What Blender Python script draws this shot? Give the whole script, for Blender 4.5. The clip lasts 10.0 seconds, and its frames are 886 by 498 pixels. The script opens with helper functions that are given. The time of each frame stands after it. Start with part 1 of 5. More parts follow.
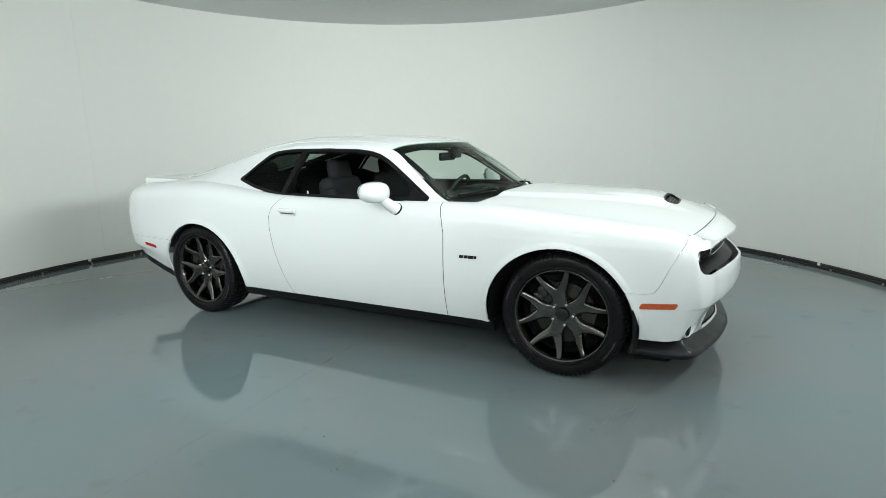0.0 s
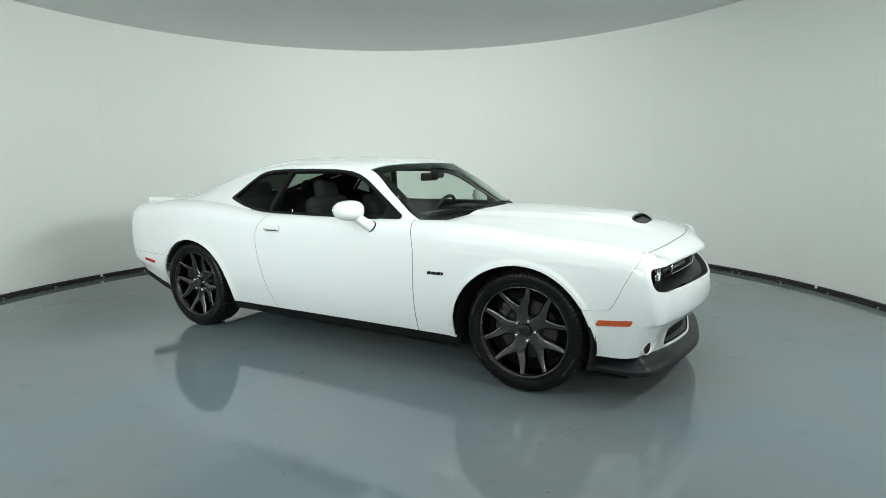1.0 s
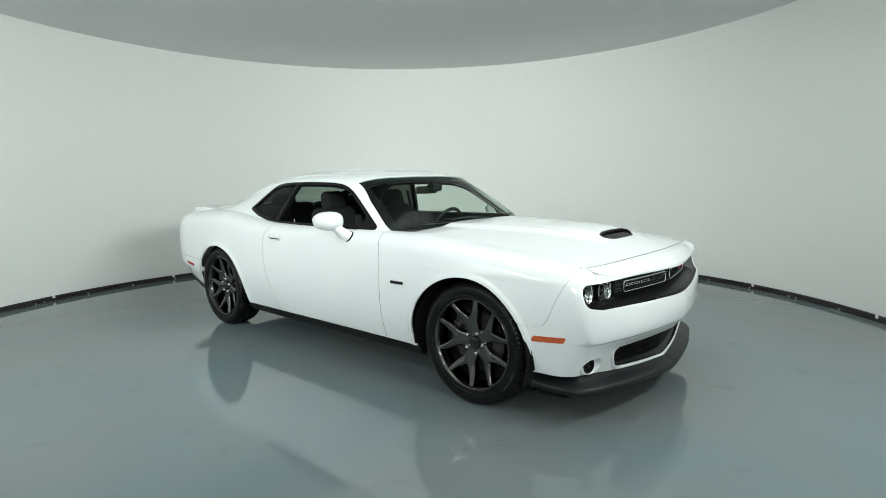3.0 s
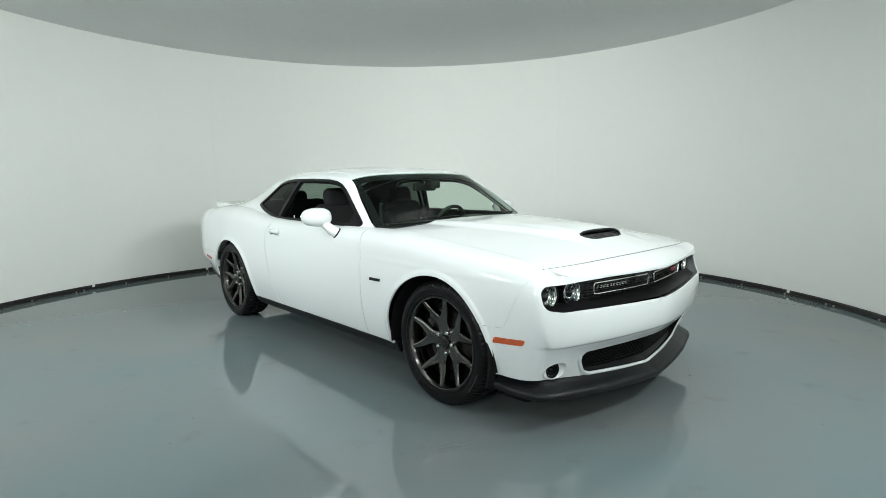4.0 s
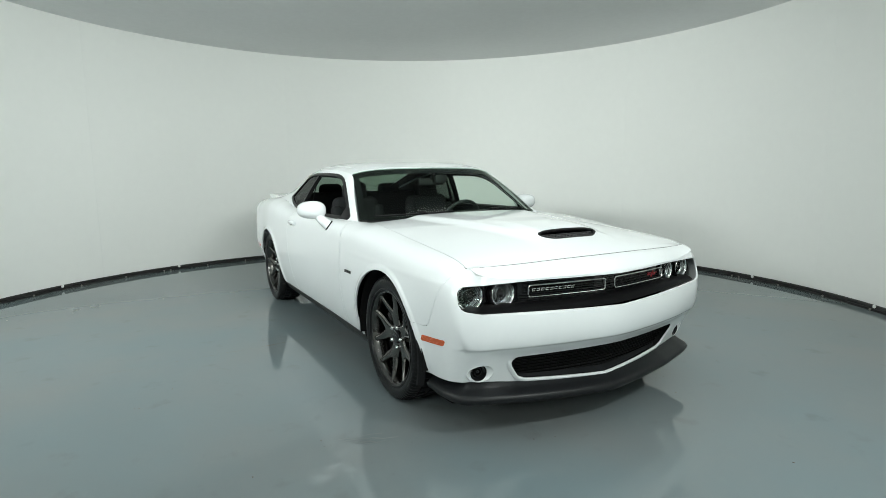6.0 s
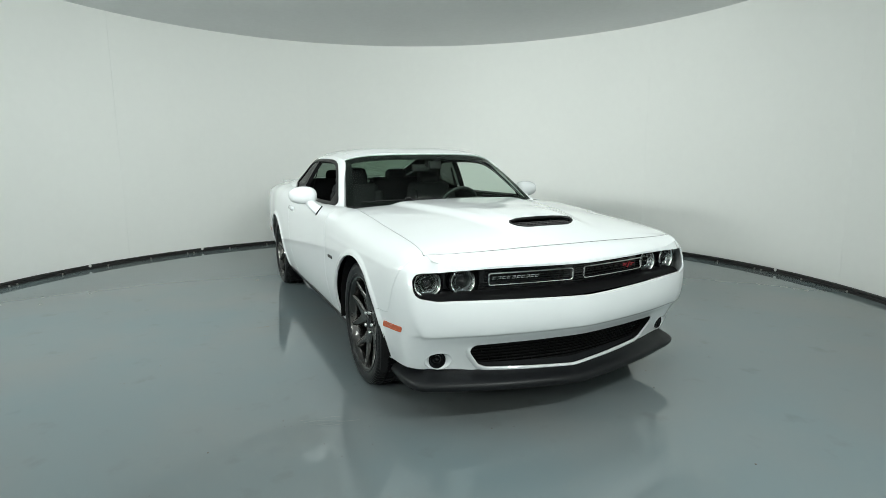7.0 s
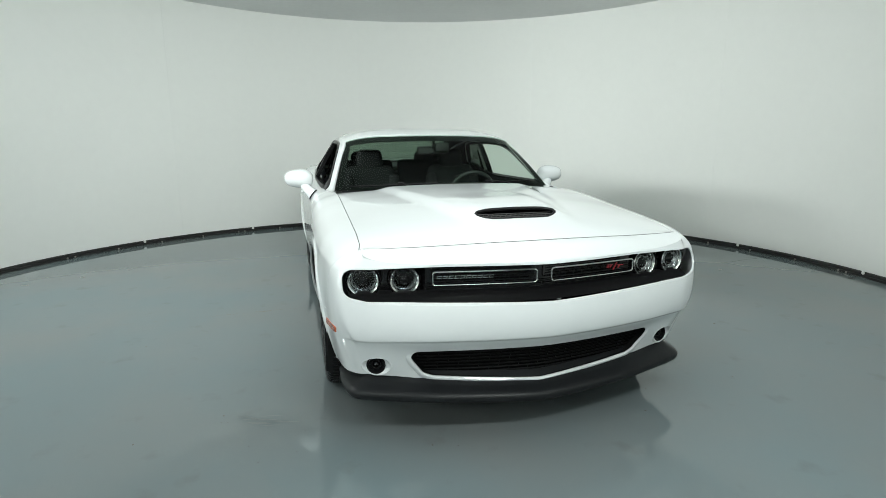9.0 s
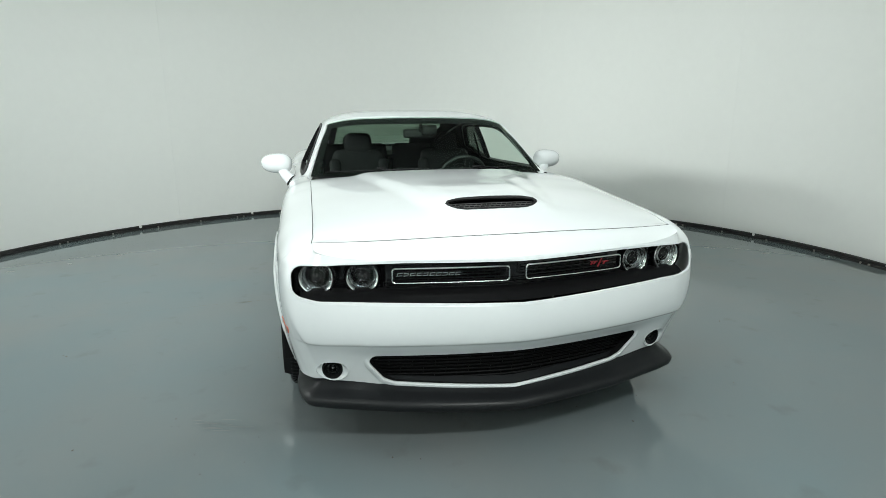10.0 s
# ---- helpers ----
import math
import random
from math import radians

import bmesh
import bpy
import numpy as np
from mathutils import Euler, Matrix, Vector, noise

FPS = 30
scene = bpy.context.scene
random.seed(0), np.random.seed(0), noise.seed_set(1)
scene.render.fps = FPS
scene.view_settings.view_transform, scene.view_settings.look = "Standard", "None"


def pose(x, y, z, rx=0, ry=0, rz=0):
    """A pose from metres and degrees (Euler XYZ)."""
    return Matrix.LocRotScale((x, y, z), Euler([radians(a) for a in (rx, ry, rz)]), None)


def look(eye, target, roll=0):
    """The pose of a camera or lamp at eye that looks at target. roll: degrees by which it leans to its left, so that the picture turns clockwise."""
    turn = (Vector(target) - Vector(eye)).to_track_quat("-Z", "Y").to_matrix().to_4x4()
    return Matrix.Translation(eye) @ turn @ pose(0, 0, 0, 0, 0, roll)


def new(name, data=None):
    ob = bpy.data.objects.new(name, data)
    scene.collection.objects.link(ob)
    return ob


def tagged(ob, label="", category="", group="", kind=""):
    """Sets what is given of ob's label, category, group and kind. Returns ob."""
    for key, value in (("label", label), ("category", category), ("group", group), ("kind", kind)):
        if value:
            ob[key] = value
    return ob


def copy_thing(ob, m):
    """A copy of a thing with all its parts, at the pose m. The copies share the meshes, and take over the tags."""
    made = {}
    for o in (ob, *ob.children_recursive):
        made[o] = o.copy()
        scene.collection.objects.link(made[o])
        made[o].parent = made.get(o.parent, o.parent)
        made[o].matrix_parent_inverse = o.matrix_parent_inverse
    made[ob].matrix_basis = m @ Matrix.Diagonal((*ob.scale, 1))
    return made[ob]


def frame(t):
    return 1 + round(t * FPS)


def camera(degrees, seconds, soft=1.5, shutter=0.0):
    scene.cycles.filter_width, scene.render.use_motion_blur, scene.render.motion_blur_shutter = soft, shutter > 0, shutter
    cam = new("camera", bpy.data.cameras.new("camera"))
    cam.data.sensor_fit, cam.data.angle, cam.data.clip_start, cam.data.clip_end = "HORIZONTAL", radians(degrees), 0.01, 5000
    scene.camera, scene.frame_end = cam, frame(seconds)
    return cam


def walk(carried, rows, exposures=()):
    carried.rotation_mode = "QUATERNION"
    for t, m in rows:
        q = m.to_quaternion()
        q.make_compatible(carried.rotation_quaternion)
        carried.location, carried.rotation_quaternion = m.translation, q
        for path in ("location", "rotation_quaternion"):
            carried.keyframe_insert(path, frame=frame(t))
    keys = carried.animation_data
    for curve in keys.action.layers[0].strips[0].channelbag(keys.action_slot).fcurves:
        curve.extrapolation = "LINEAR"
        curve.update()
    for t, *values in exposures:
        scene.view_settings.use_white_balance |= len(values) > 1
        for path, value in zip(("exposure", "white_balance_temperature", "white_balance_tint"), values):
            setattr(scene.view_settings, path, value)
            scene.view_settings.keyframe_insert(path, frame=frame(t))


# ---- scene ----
cam = camera(78.9, 10.0, soft=0.7)
PATH = [
    (0, (2.209, -3.798, 1.338), (1.309, -2.054, 0.95), -1.0),
    (0.5, (2.371, -3.8, 1.344), (1.434, -2.066, 1.003), -0.9),
    (1, (2.563, -3.725, 1.318), (1.575, -2.013, 1.012), -0.9),
    (1.5, (2.77, -3.665, 1.303), (1.716, -1.991, 1.011), -0.9),
    (2, (2.985, -3.589, 1.3), (1.849, -1.963, 1.044), -0.7),
    (2.5, (3.167, -3.459, 1.306), (1.939, -1.899, 1.06), -0.8),
    (4, (3.663, -2.917, 1.289), (2.208, -1.569, 1.034), -0.7),
    (4.5, (3.827, -2.732, 1.292), (2.276, -1.494, 1.04), -0.6),
    (5, (3.946, -2.505, 1.295), (2.329, -1.36, 1.028), -0.7),
    (5.5, (4.095, -2.316, 1.3), (2.423, -1.251, 1.03), -0.7),
    (7, (4.396, -1.777, 1.292), (2.611, -0.934, 0.967), -0.3),
    (7.5, (4.446, -1.585, 1.272), (2.635, -0.813, 0.921), -0.4),
    (8, (4.443, -1.378, 1.279), (2.594, -0.712, 0.91), -0.4),
    (8.5, (4.414, -1.201, 1.275), (2.537, -0.625, 0.898), -0.4),
    (9, (4.347, -1.046, 1.296), (2.457, -0.519, 0.905), -0.2),
    (9.5, (4.264, -0.885, 1.285), (2.371, -0.391, 0.868), -0.3),
    (10, (4.176, -0.771, 1.288), (2.282, -0.311, 0.84), -0.2),
]
walk(cam, [(t, look(eye, target, roll)) for t, eye, target, roll in PATH])

# ---- light ----
world = bpy.data.worlds.new("world")
scene.world = world
world.use_nodes = True
world.node_tree.nodes["Background"].inputs[0].default_value = (0.9, 1.0, 1.0, 1)
world.node_tree.nodes["Background"].inputs[1].default_value = 0.02
scene.view_settings.exposure = 0.07


def studio_lamp(name, m, w, d, power, spread=180):
    light = bpy.data.lights.new(name, "AREA")
    light.shape, light.size, light.size_y, light.energy, light.color = "RECTANGLE", w, d, power, (0.93, 1.0, 0.972)
    light.spread = radians(spread)
    new(name, light).matrix_world = m


# a lit ceiling panel over the nose, strip lamps over the camera's side of the room,
# and unseen fill lamps added behind the camera and to wash the far wall
studio_lamp("ceiling_lamp", pose(1.75, -0.3, 3.09), 2.2, 2.4, 42)
for x, y, turn, power in ((-0.58, -4.4, 0, 36), (0.7, -4.4, 0, 28), (3.9, -2.0, 50, 20), (4.5, 0.4, 85, 56)):
    studio_lamp("strip_lamp", pose(x, y, 3.07, 0, 0, turn), 1.2, 0.14, power)
# added fills just before the south and east walls, to brighten flank and nose
studio_lamp("wall_fill", look((3.2, -7.45, 1.9), (3.2, 0.0, 1.9)), 7.6, 1.7, 9)
studio_lamp("wall_fill", look((7.45, -2.6, 1.9), (0.0, -2.6, 1.9)), 7.0, 1.7, 9)
# added fills, no such lamps in the room; narrow beams that lift the far wall
studio_lamp("far_wall_fill", look((4.8, -6.6, 2.85), (-0.6, 3.2, 2.5)), 3.0, 0.5, 32, 56)
studio_lamp("far_wall_fill", look((7.3, -1.4, 2.85), (-3.6, -2.3, 2.2)), 4.2, 0.5, 40, 56)
studio_lamp("far_wall_fill", look((0.6, -7.3, 2.85), (-3.2, 2.4, 1.5)), 2.4, 0.5, 44, 62)


# ---- materials ----
def material(name, colour, rough=0.5, metal=0.0, vary=0.04, scale=8.0, bump=0.0, bump_scale=200.0, coat=0.0, spec=0.5):
    """A surface with two scales of variation in tone and gloss, and a fine relief."""
    m = bpy.data.materials.new(name)
    m.use_nodes = True
    nt = m.node_tree
    b = nt.nodes["Principled BSDF"]
    b.inputs["Metallic"].default_value = metal
    b.inputs["Coat Weight"].default_value = coat
    b.inputs["Coat Roughness"].default_value = 0.03
    b.inputs["Specular IOR Level"].default_value = spec
    co = nt.nodes.new("ShaderNodeTexCoord")
    big, fine = nt.nodes.new("ShaderNodeTexNoise"), nt.nodes.new("ShaderNodeTexNoise")
    big.inputs["Scale"].default_value, fine.inputs["Scale"].default_value = scale, scale * 14
    big.inputs["Detail"].default_value, fine.inputs["Detail"].default_value = 4, 3
    mix = nt.nodes.new("ShaderNodeMath")
    mix.operation = "ADD"
    for n in (big, fine):
        nt.links.new(co.outputs["Object"], n.inputs["Vector"])
    nt.links.new(big.outputs["Fac"], mix.inputs[0])
    nt.links.new(fine.outputs["Fac"], mix.inputs[1])
    ramp = nt.nodes.new("ShaderNodeMapRange")
    ramp.inputs["From Min"].default_value, ramp.inputs["From Max"].default_value = 0.6, 1.4
    ramp.inputs["To Min"].default_value, ramp.inputs["To Max"].default_value = 1 - vary, 1 + vary
    nt.links.new(mix.outputs[0], ramp.inputs["Value"])
    tone = nt.nodes.new("ShaderNodeVectorMath")
    tone.operation = "SCALE"
    tone.inputs[0].default_value = colour
    nt.links.new(ramp.outputs["Result"], tone.inputs["Scale"])
    nt.links.new(tone.outputs["Vector"], b.inputs["Base Color"])
    gloss = nt.nodes.new("ShaderNodeMath")
    gloss.operation = "MULTIPLY"
    gloss.inputs[1].default_value = rough
    nt.links.new(ramp.outputs["Result"], gloss.inputs[0])
    nt.links.new(gloss.outputs[0], b.inputs["Roughness"])
    if bump:
        grain, relief = nt.nodes.new("ShaderNodeTexNoise"), nt.nodes.new("ShaderNodeBump")
        grain.inputs["Scale"].default_value = bump_scale
        relief.inputs["Strength"].default_value = bump
        relief.inputs["Distance"].default_value = 0.002
        nt.links.new(co.outputs["Object"], grain.inputs["Vector"])
        nt.links.new(grain.outputs["Fac"], relief.inputs["Height"])
        nt.links.new(relief.outputs["Normal"], b.inputs["Normal"])
    return m


def glass(name, colour, rough=0.0, least=0.010):
    """Thin tinted glazing: mostly clear, with a mirror share that grows to the grazing side."""
    m = bpy.data.materials.new(name)
    m.use_nodes = True
    nt = m.node_tree
    nt.nodes.remove(nt.nodes["Principled BSDF"])
    clear, shine, mix, fres = (nt.nodes.new("ShaderNode" + k) for k in ("BsdfTransparent", "BsdfGlossy", "MixShader", "LayerWeight"))
    clear.inputs["Color"].default_value = (*colour, 1)
    shine.inputs["Roughness"].default_value = rough
    fres.inputs["Blend"].default_value = 0.5
    power, share = nt.nodes.new("ShaderNodeMath"), nt.nodes.new("ShaderNodeMath")
    power.operation, share.operation = "POWER", "MULTIPLY_ADD"
    power.inputs[1].default_value, share.inputs[1].default_value, share.inputs[2].default_value = 5.0, 0.45, least
    nt.links.new(fres.outputs["Facing"], power.inputs[0])
    nt.links.new(power.outputs[0], share.inputs[0])
    nt.links.new(share.outputs[0], mix.inputs[0])
    nt.links.new(clear.outputs[0], mix.inputs[1])
    nt.links.new(shine.outputs[0], mix.inputs[2])
    nt.links.new(mix.outputs[0], nt.nodes["Material Output"].inputs["Surface"])
    return m


PAINT = material("white_car_paint", (0.71, 0.735, 0.742), 0.3, vary=0.008, scale=3, coat=1.0, spec=0.1)
WALL = material("white_wall_paint", (0.865, 0.875, 0.845), 0.62, vary=0.012, scale=0.8, bump=0.08, bump_scale=60, spec=0.3)
CEILING = material("ceiling_paint", (0.80, 0.81, 0.81), 0.8, vary=0.03, scale=0.9, bump=0.1, bump_scale=40, spec=0.2)
SKIRT = material("black_rubber_skirting", (0.018, 0.017, 0.017), 0.45, vary=0.2, scale=6)
BRASS = material("dull_metal_clip", (0.35, 0.33, 0.30), 0.45, 1.0, vary=0.2, scale=60)
RUBBER = material("tyre_rubber", (0.005, 0.005, 0.0055), 0.32, vary=0.25, scale=14, bump=0.06, bump_scale=300, spec=0.18)
WHITE_INK = material("worn_white_lettering", (0.07, 0.07, 0.07), 0.7, vary=0.6, scale=60)
GRAPHITE = material("graphite_alloy", (0.120, 0.116, 0.112), 0.16, 1.0, vary=0.03, scale=20)
DARK_ALLOY = material("dark_barrel_alloy", (0.05, 0.05, 0.05), 0.4, 0.8, vary=0.1, scale=20)
STEEL = material("brake_steel", (0.055, 0.053, 0.05), 0.45, 1.0, vary=0.15, scale=30)
CHROME = material("bright_chrome", (0.82, 0.83, 0.83), 0.10, 1.0, vary=0.02, scale=30)
BLACK_TRIM = material("satin_black_trim", (0.0075, 0.0075, 0.008), 0.36, vary=0.1, scale=25, bump=0.05, bump_scale=400, spec=0.15)
GLOSS_BLACK = material("gloss_black_plastic", (0.008, 0.008, 0.009), 0.12, vary=0.05, scale=20)
SPLITTER = material("grey_black_splitter_plastic", (0.0085, 0.0094, 0.0106), 0.36, vary=0.10, scale=12, bump=0.08, bump_scale=500, spec=0.25)
LINER = material("wheel_well_felt", (0.008, 0.008, 0.008), 0.9, vary=0.2, scale=20, bump=0.3, bump_scale=150, spec=0.1)
MESH = material("grille_plastic", (0.0045, 0.0045, 0.005), 0.5, vary=0.1, scale=40, spec=0.1)
CLOTH = material("charcoal_seat_cloth", (0.021, 0.022, 0.023), 0.85, vary=0.05, scale=4, spec=0.1)
LEATHER = material("grey_black_leather", (0.030, 0.031, 0.033), 0.42, vary=0.08, scale=20)
VINYL = material("black_dashboard_vinyl", (0.014, 0.014, 0.015), 0.55, vary=0.05, scale=6)
LINING = material("grey_headliner", (0.032, 0.032, 0.032), 0.9, vary=0.04, scale=5, spec=0.1)
AMBER = material("amber_reflector", (0.50, 0.085, 0.02), 0.25, vary=0.25, scale=60, coat=0.6)
RED = material("red_reflector", (0.42, 0.015, 0.02), 0.25, vary=0.2, scale=60, coat=0.6)
RED_TRIM = material("red_badge_enamel", (0.36, 0.02, 0.03), 0.3, vary=0.1, scale=40)
REFLECTOR = material("headlamp_reflector", (0.50, 0.51, 0.52), 0.13, 1.0, vary=0.1, scale=40)
WINDSHIELD = glass("windshield_glass", (0.64, 0.74, 0.67), least=0.014)
TINTED = glass("green_tinted_glass", (0.24, 0.31, 0.26))
PRIVACY = glass("dark_tinted_glass", (0.10, 0.115, 0.105), 0.0, 0.02)
LENS = glass("clear_lamp_lens", (0.93, 0.95, 0.95))


def floor_paint():
    """Worn grey epoxy: glossy, with broad stains, scuffs and fine specks."""
    m = material("grey_epoxy_floor", (0.205, 0.235, 0.240), 0.5, vary=0.04, scale=1.2, bump=0.0)
    nt = m.node_tree
    b = nt.nodes["Principled BSDF"]
    co = nt.nodes.new("ShaderNodeTexCoord")
    cloud, scuff, wave = (nt.nodes.new("ShaderNodeTexNoise") for _ in range(3))
    cloud.inputs["Scale"].default_value, cloud.inputs["Detail"].default_value = 0.7, 6
    scuff.inputs["Scale"].default_value, scuff.inputs["Detail"].default_value = 5.0, 8
    wave.inputs["Scale"].default_value, wave.inputs["Detail"].default_value = 3.5, 2
    for n in (cloud, scuff, wave):
        nt.links.new(co.outputs["Object"], n.inputs["Vector"])
    stain = nt.nodes.new("ShaderNodeValToRGB")
    stain.color_ramp.elements[0].position, stain.color_ramp.elements[1].position = 0.35, 0.7
    stain.color_ramp.elements[0].color = (0.136, 0.181, 0.193, 1)
    stain.color_ramp.elements[1].color = (0.165, 0.182, 0.181, 1)
    nt.links.new(cloud.outputs["Fac"], stain.inputs["Fac"])
    spots = nt.nodes.new("ShaderNodeValToRGB")
    spots.color_ramp.elements[0].position, spots.color_ramp.elements[1].position = 0.62, 0.80
    spots.color_ramp.elements[0].color, spots.color_ramp.elements[1].color = (1, 1, 1, 1), (0.86, 0.84, 0.80, 1)
    nt.links.new(scuff.outputs["Fac"], spots.inputs["Fac"])
    mul = nt.nodes.new("ShaderNodeMix")
    mul.data_type, mul.blend_type = "RGBA", "MULTIPLY"
    mul.inputs["Factor"].default_value = 1.0
    nt.links.new(stain.outputs["Color"], mul.inputs["A"])
    nt.links.new(spots.outputs["Color"], mul.inputs["B"])
    nt.links.new(mul.outputs["Result"], b.inputs["Base Color"])
    rough = nt.nodes.new("ShaderNodeMapRange")
    rough.inputs["From Min"].default_value, rough.inputs["From Max"].default_value = 0.3, 0.75
    rough.inputs["To Min"].default_value, rough.inputs["To Max"].default_value = 0.03, 0.10
    nt.links.new(scuff.outputs["Fac"], rough.inputs["Value"])
    nt.links.new(rough.outputs["Result"], b.inputs["Roughness"])
    relief = nt.nodes.new("ShaderNodeBump")
    relief.inputs["Strength"].default_value, relief.inputs["Distance"].default_value = 0.035, 0.01
    nt.links.new(wave.outputs["Fac"], relief.inputs["Height"])
    nt.links.new(relief.outputs["Normal"], b.inputs["Normal"])
    return m


FLOOR = floor_paint()


# ---- small tools ----
def link(name, me, mat, parent=None, label="", smooth=40.0):
    me.materials.append(mat)
    if smooth:
        me.shade_smooth()
        me.set_sharp_from_angle(angle=radians(smooth))
    ob = new(name, me)
    if parent is not None:
        ob.parent = parent
    return tagged(ob, label)


def raw(name, verts, faces, mat, parent=None, label="", smooth=40.0):
    me = bpy.data.meshes.new(name)
    me.from_pydata([tuple(map(float, v)) for v in verts], [], [tuple(map(int, f)) for f in faces])
    return link(name, me, mat, parent, label, smooth)


def part(name, bm, mat, parent=None, label="", smooth=40.0):
    bmesh.ops.recalc_face_normals(bm, faces=bm.faces[:])
    me = bpy.data.meshes.new(name)
    bm.to_mesh(me)
    bm.free()
    return link(name, me, mat, parent, label, smooth)


def curve(*pairs):
    """A smooth line through pairs of place and value, without overshoot."""
    xs, ys = np.array(sorted(pairs), float).T
    d = np.diff(ys) / np.diff(xs)
    m = np.r_[d[0], [0 if a * b <= 0 else 2 * a * b / (a + b) for a, b in zip(d[:-1], d[1:])], d[-1]]

    def at(x):
        x = np.clip(np.asarray(x, float), xs[0], xs[-1])
        i = np.clip(np.searchsorted(xs, x) - 1, 0, len(xs) - 2)
        h = xs[i + 1] - xs[i]
        t = (x - xs[i]) / h
        return (ys[i] * (1 + 2 * t) * (1 - t) ** 2 + h * m[i] * t * (1 - t) ** 2
                + ys[i + 1] * t * t * (3 - 2 * t) + h * m[i + 1] * t * t * (t - 1))
    return at


def step(a, b, x):
    t = np.clip((np.asarray(x, float) - a) / (b - a), 0, 1)
    return t * t * (3 - 2 * t)


def poly(points, rounding=0.0):
    """Signed distance to a polygon in two coordinates, below nought inside; its corners may be rounded."""
    p = np.array(points, float)

    def at(a, b):
        q = np.stack([np.asarray(a, float), np.asarray(b, float)], -1)
        best, inside = np.full(q.shape[:-1], 1e9), np.zeros(q.shape[:-1], bool)
        for i in range(len(p)):
            s, e = p[i], p[(i + 1) % len(p)]
            w = e - s
            t = np.clip(((q - s) @ w) / (w @ w), 0, 1)
            best = np.minimum(best, np.linalg.norm(q - s - t[..., None] * w, axis=-1))
            cond = (s[1] > q[..., 1]) != (e[1] > q[..., 1])
            with np.errstate(divide="ignore", invalid="ignore"):
                cross = s[0] + (q[..., 1] - s[1]) * w[0] / w[1] if w[1] else np.full(q.shape[:-1], 1e9)
            inside ^= cond & (q[..., 0] < cross)
        return np.where(inside, -best, best) - rounding
    return at


def patch(surface, us, vs, cuts=(), flange=0.012, outward=None, way_cuts=()):
    """The part of a surface (u, v) on which every cut is positive, trimmed exactly, with its edges folded inward. A bmesh."""
    nu, nv = len(us), len(vs)
    uv = np.stack(np.meshgrid(us, vs, indexing="ij"), -1).reshape(-1, 2).astype(float)

    def dist(q):
        p = surface(q[:, 0], q[:, 1])
        d = np.full(len(q), 1.0)
        for c in cuts:
            d = np.minimum(d, c(p[:, 0], p[:, 1], p[:, 2]))
        for c in way_cuts:
            d = np.minimum(d, c(q[:, 0], p[:, 2]))
        return d
    d = dist(uv)
    if cuts or way_cuts:
        grid = np.arange(nu * nv).reshape(nu, nv)
        pairs = np.concatenate([np.stack([grid[:-1].ravel(), grid[1:].ravel()], 1), np.stack([grid[:, :-1].ravel(), grid[:, 1:].ravel()], 1)])
        a, b = pairs[(d[pairs[:, 0]] > 0) != (d[pairs[:, 1]] > 0)].T
        lo, hi = np.zeros(len(a)), np.ones(len(a))
        for _ in range(12):
            mid = (lo + hi) / 2
            same = (dist(uv[a] + mid[:, None] * (uv[b] - uv[a])) > 0) == (d[a] > 0)
            lo, hi = np.where(same, mid, lo), np.where(same, hi, mid)
        t = (lo + hi) / 2
        where = uv[a] + t[:, None] * (uv[b] - uv[a])
        near = np.where(t < 0.5, a, b)
        moved, done = uv.copy(), set()
        for i in np.argsort(np.minimum(t, 1 - t)):
            if near[i] not in done:
                done.add(int(near[i]))
                moved[near[i]] = where[i]
        d = d.copy()
        d[list(done)] = 0.0
        uv = moved
    pos = surface(uv[:, 0], uv[:, 1])
    bm = bmesh.new()
    made = {}

    def vert(i):
        if i not in made:
            made[i] = bm.verts.new(pos[i])
        return made[i]
    sign = np.where(d > 1e-9, 1, np.where(d < -1e-9, -1, 0))
    for i in range(nu - 1):
        for j in range(nv - 1):
            q = [i * nv + j, (i + 1) * nv + j, (i + 1) * nv + j + 1, i * nv + j + 1]
            s = [sign[k] for k in q]
            if min(s) < 0:
                keep = [k for k, v in zip(q, s) if v >= 0]
                if max(s) <= 0 or len(keep) < 3:
                    continue
                q = keep
            elif max(s) == 0:
                if dist(uv[q].mean(0)[None])[0] <= 0:
                    continue
            try:
                bm.faces.new([vert(k) for k in q])
            except ValueError:
                pass
    bmesh.ops.remove_doubles(bm, verts=bm.verts[:], dist=1e-5)
    bm.normal_update()
    ref = outward or (lambda c: Vector((c.x * 0.9, c.y * 0.2, 0.55)))
    if sum((f.normal.dot(f.calc_center_median() - ref(f.calc_center_median()))) * f.calc_area() for f in bm.faces) < 0:
        bmesh.ops.reverse_faces(bm, faces=bm.faces[:])
        bm.normal_update()
    if flange:
        edge = [e for e in bm.edges if e.is_boundary]
        normal = {v: v.normal.copy() for e in edge for v in e.verts}
        low = {v: bm.verts.new(v.co - normal[v] * flange) for v in normal}
        for e in edge:
            f = e.link_faces[0]
            x, y = e.verts
            ls = [l.vert for l in f.loops]
            if ls[(ls.index(x) + 1) % len(ls)] is not y:
                x, y = y, x
            bm.faces.new([y, x, low[x], low[y]])
    return bm


def to_mesh(name, bm, flip=False):
    """A mesh of a bmesh; flip: mirrored to the car's other side."""
    if flip:
        for v in bm.verts:
            v.co.y = -v.co.y
        bmesh.ops.reverse_faces(bm, faces=bm.faces[:])
    me = bpy.data.meshes.new(name)
    bm.to_mesh(me)
    return me


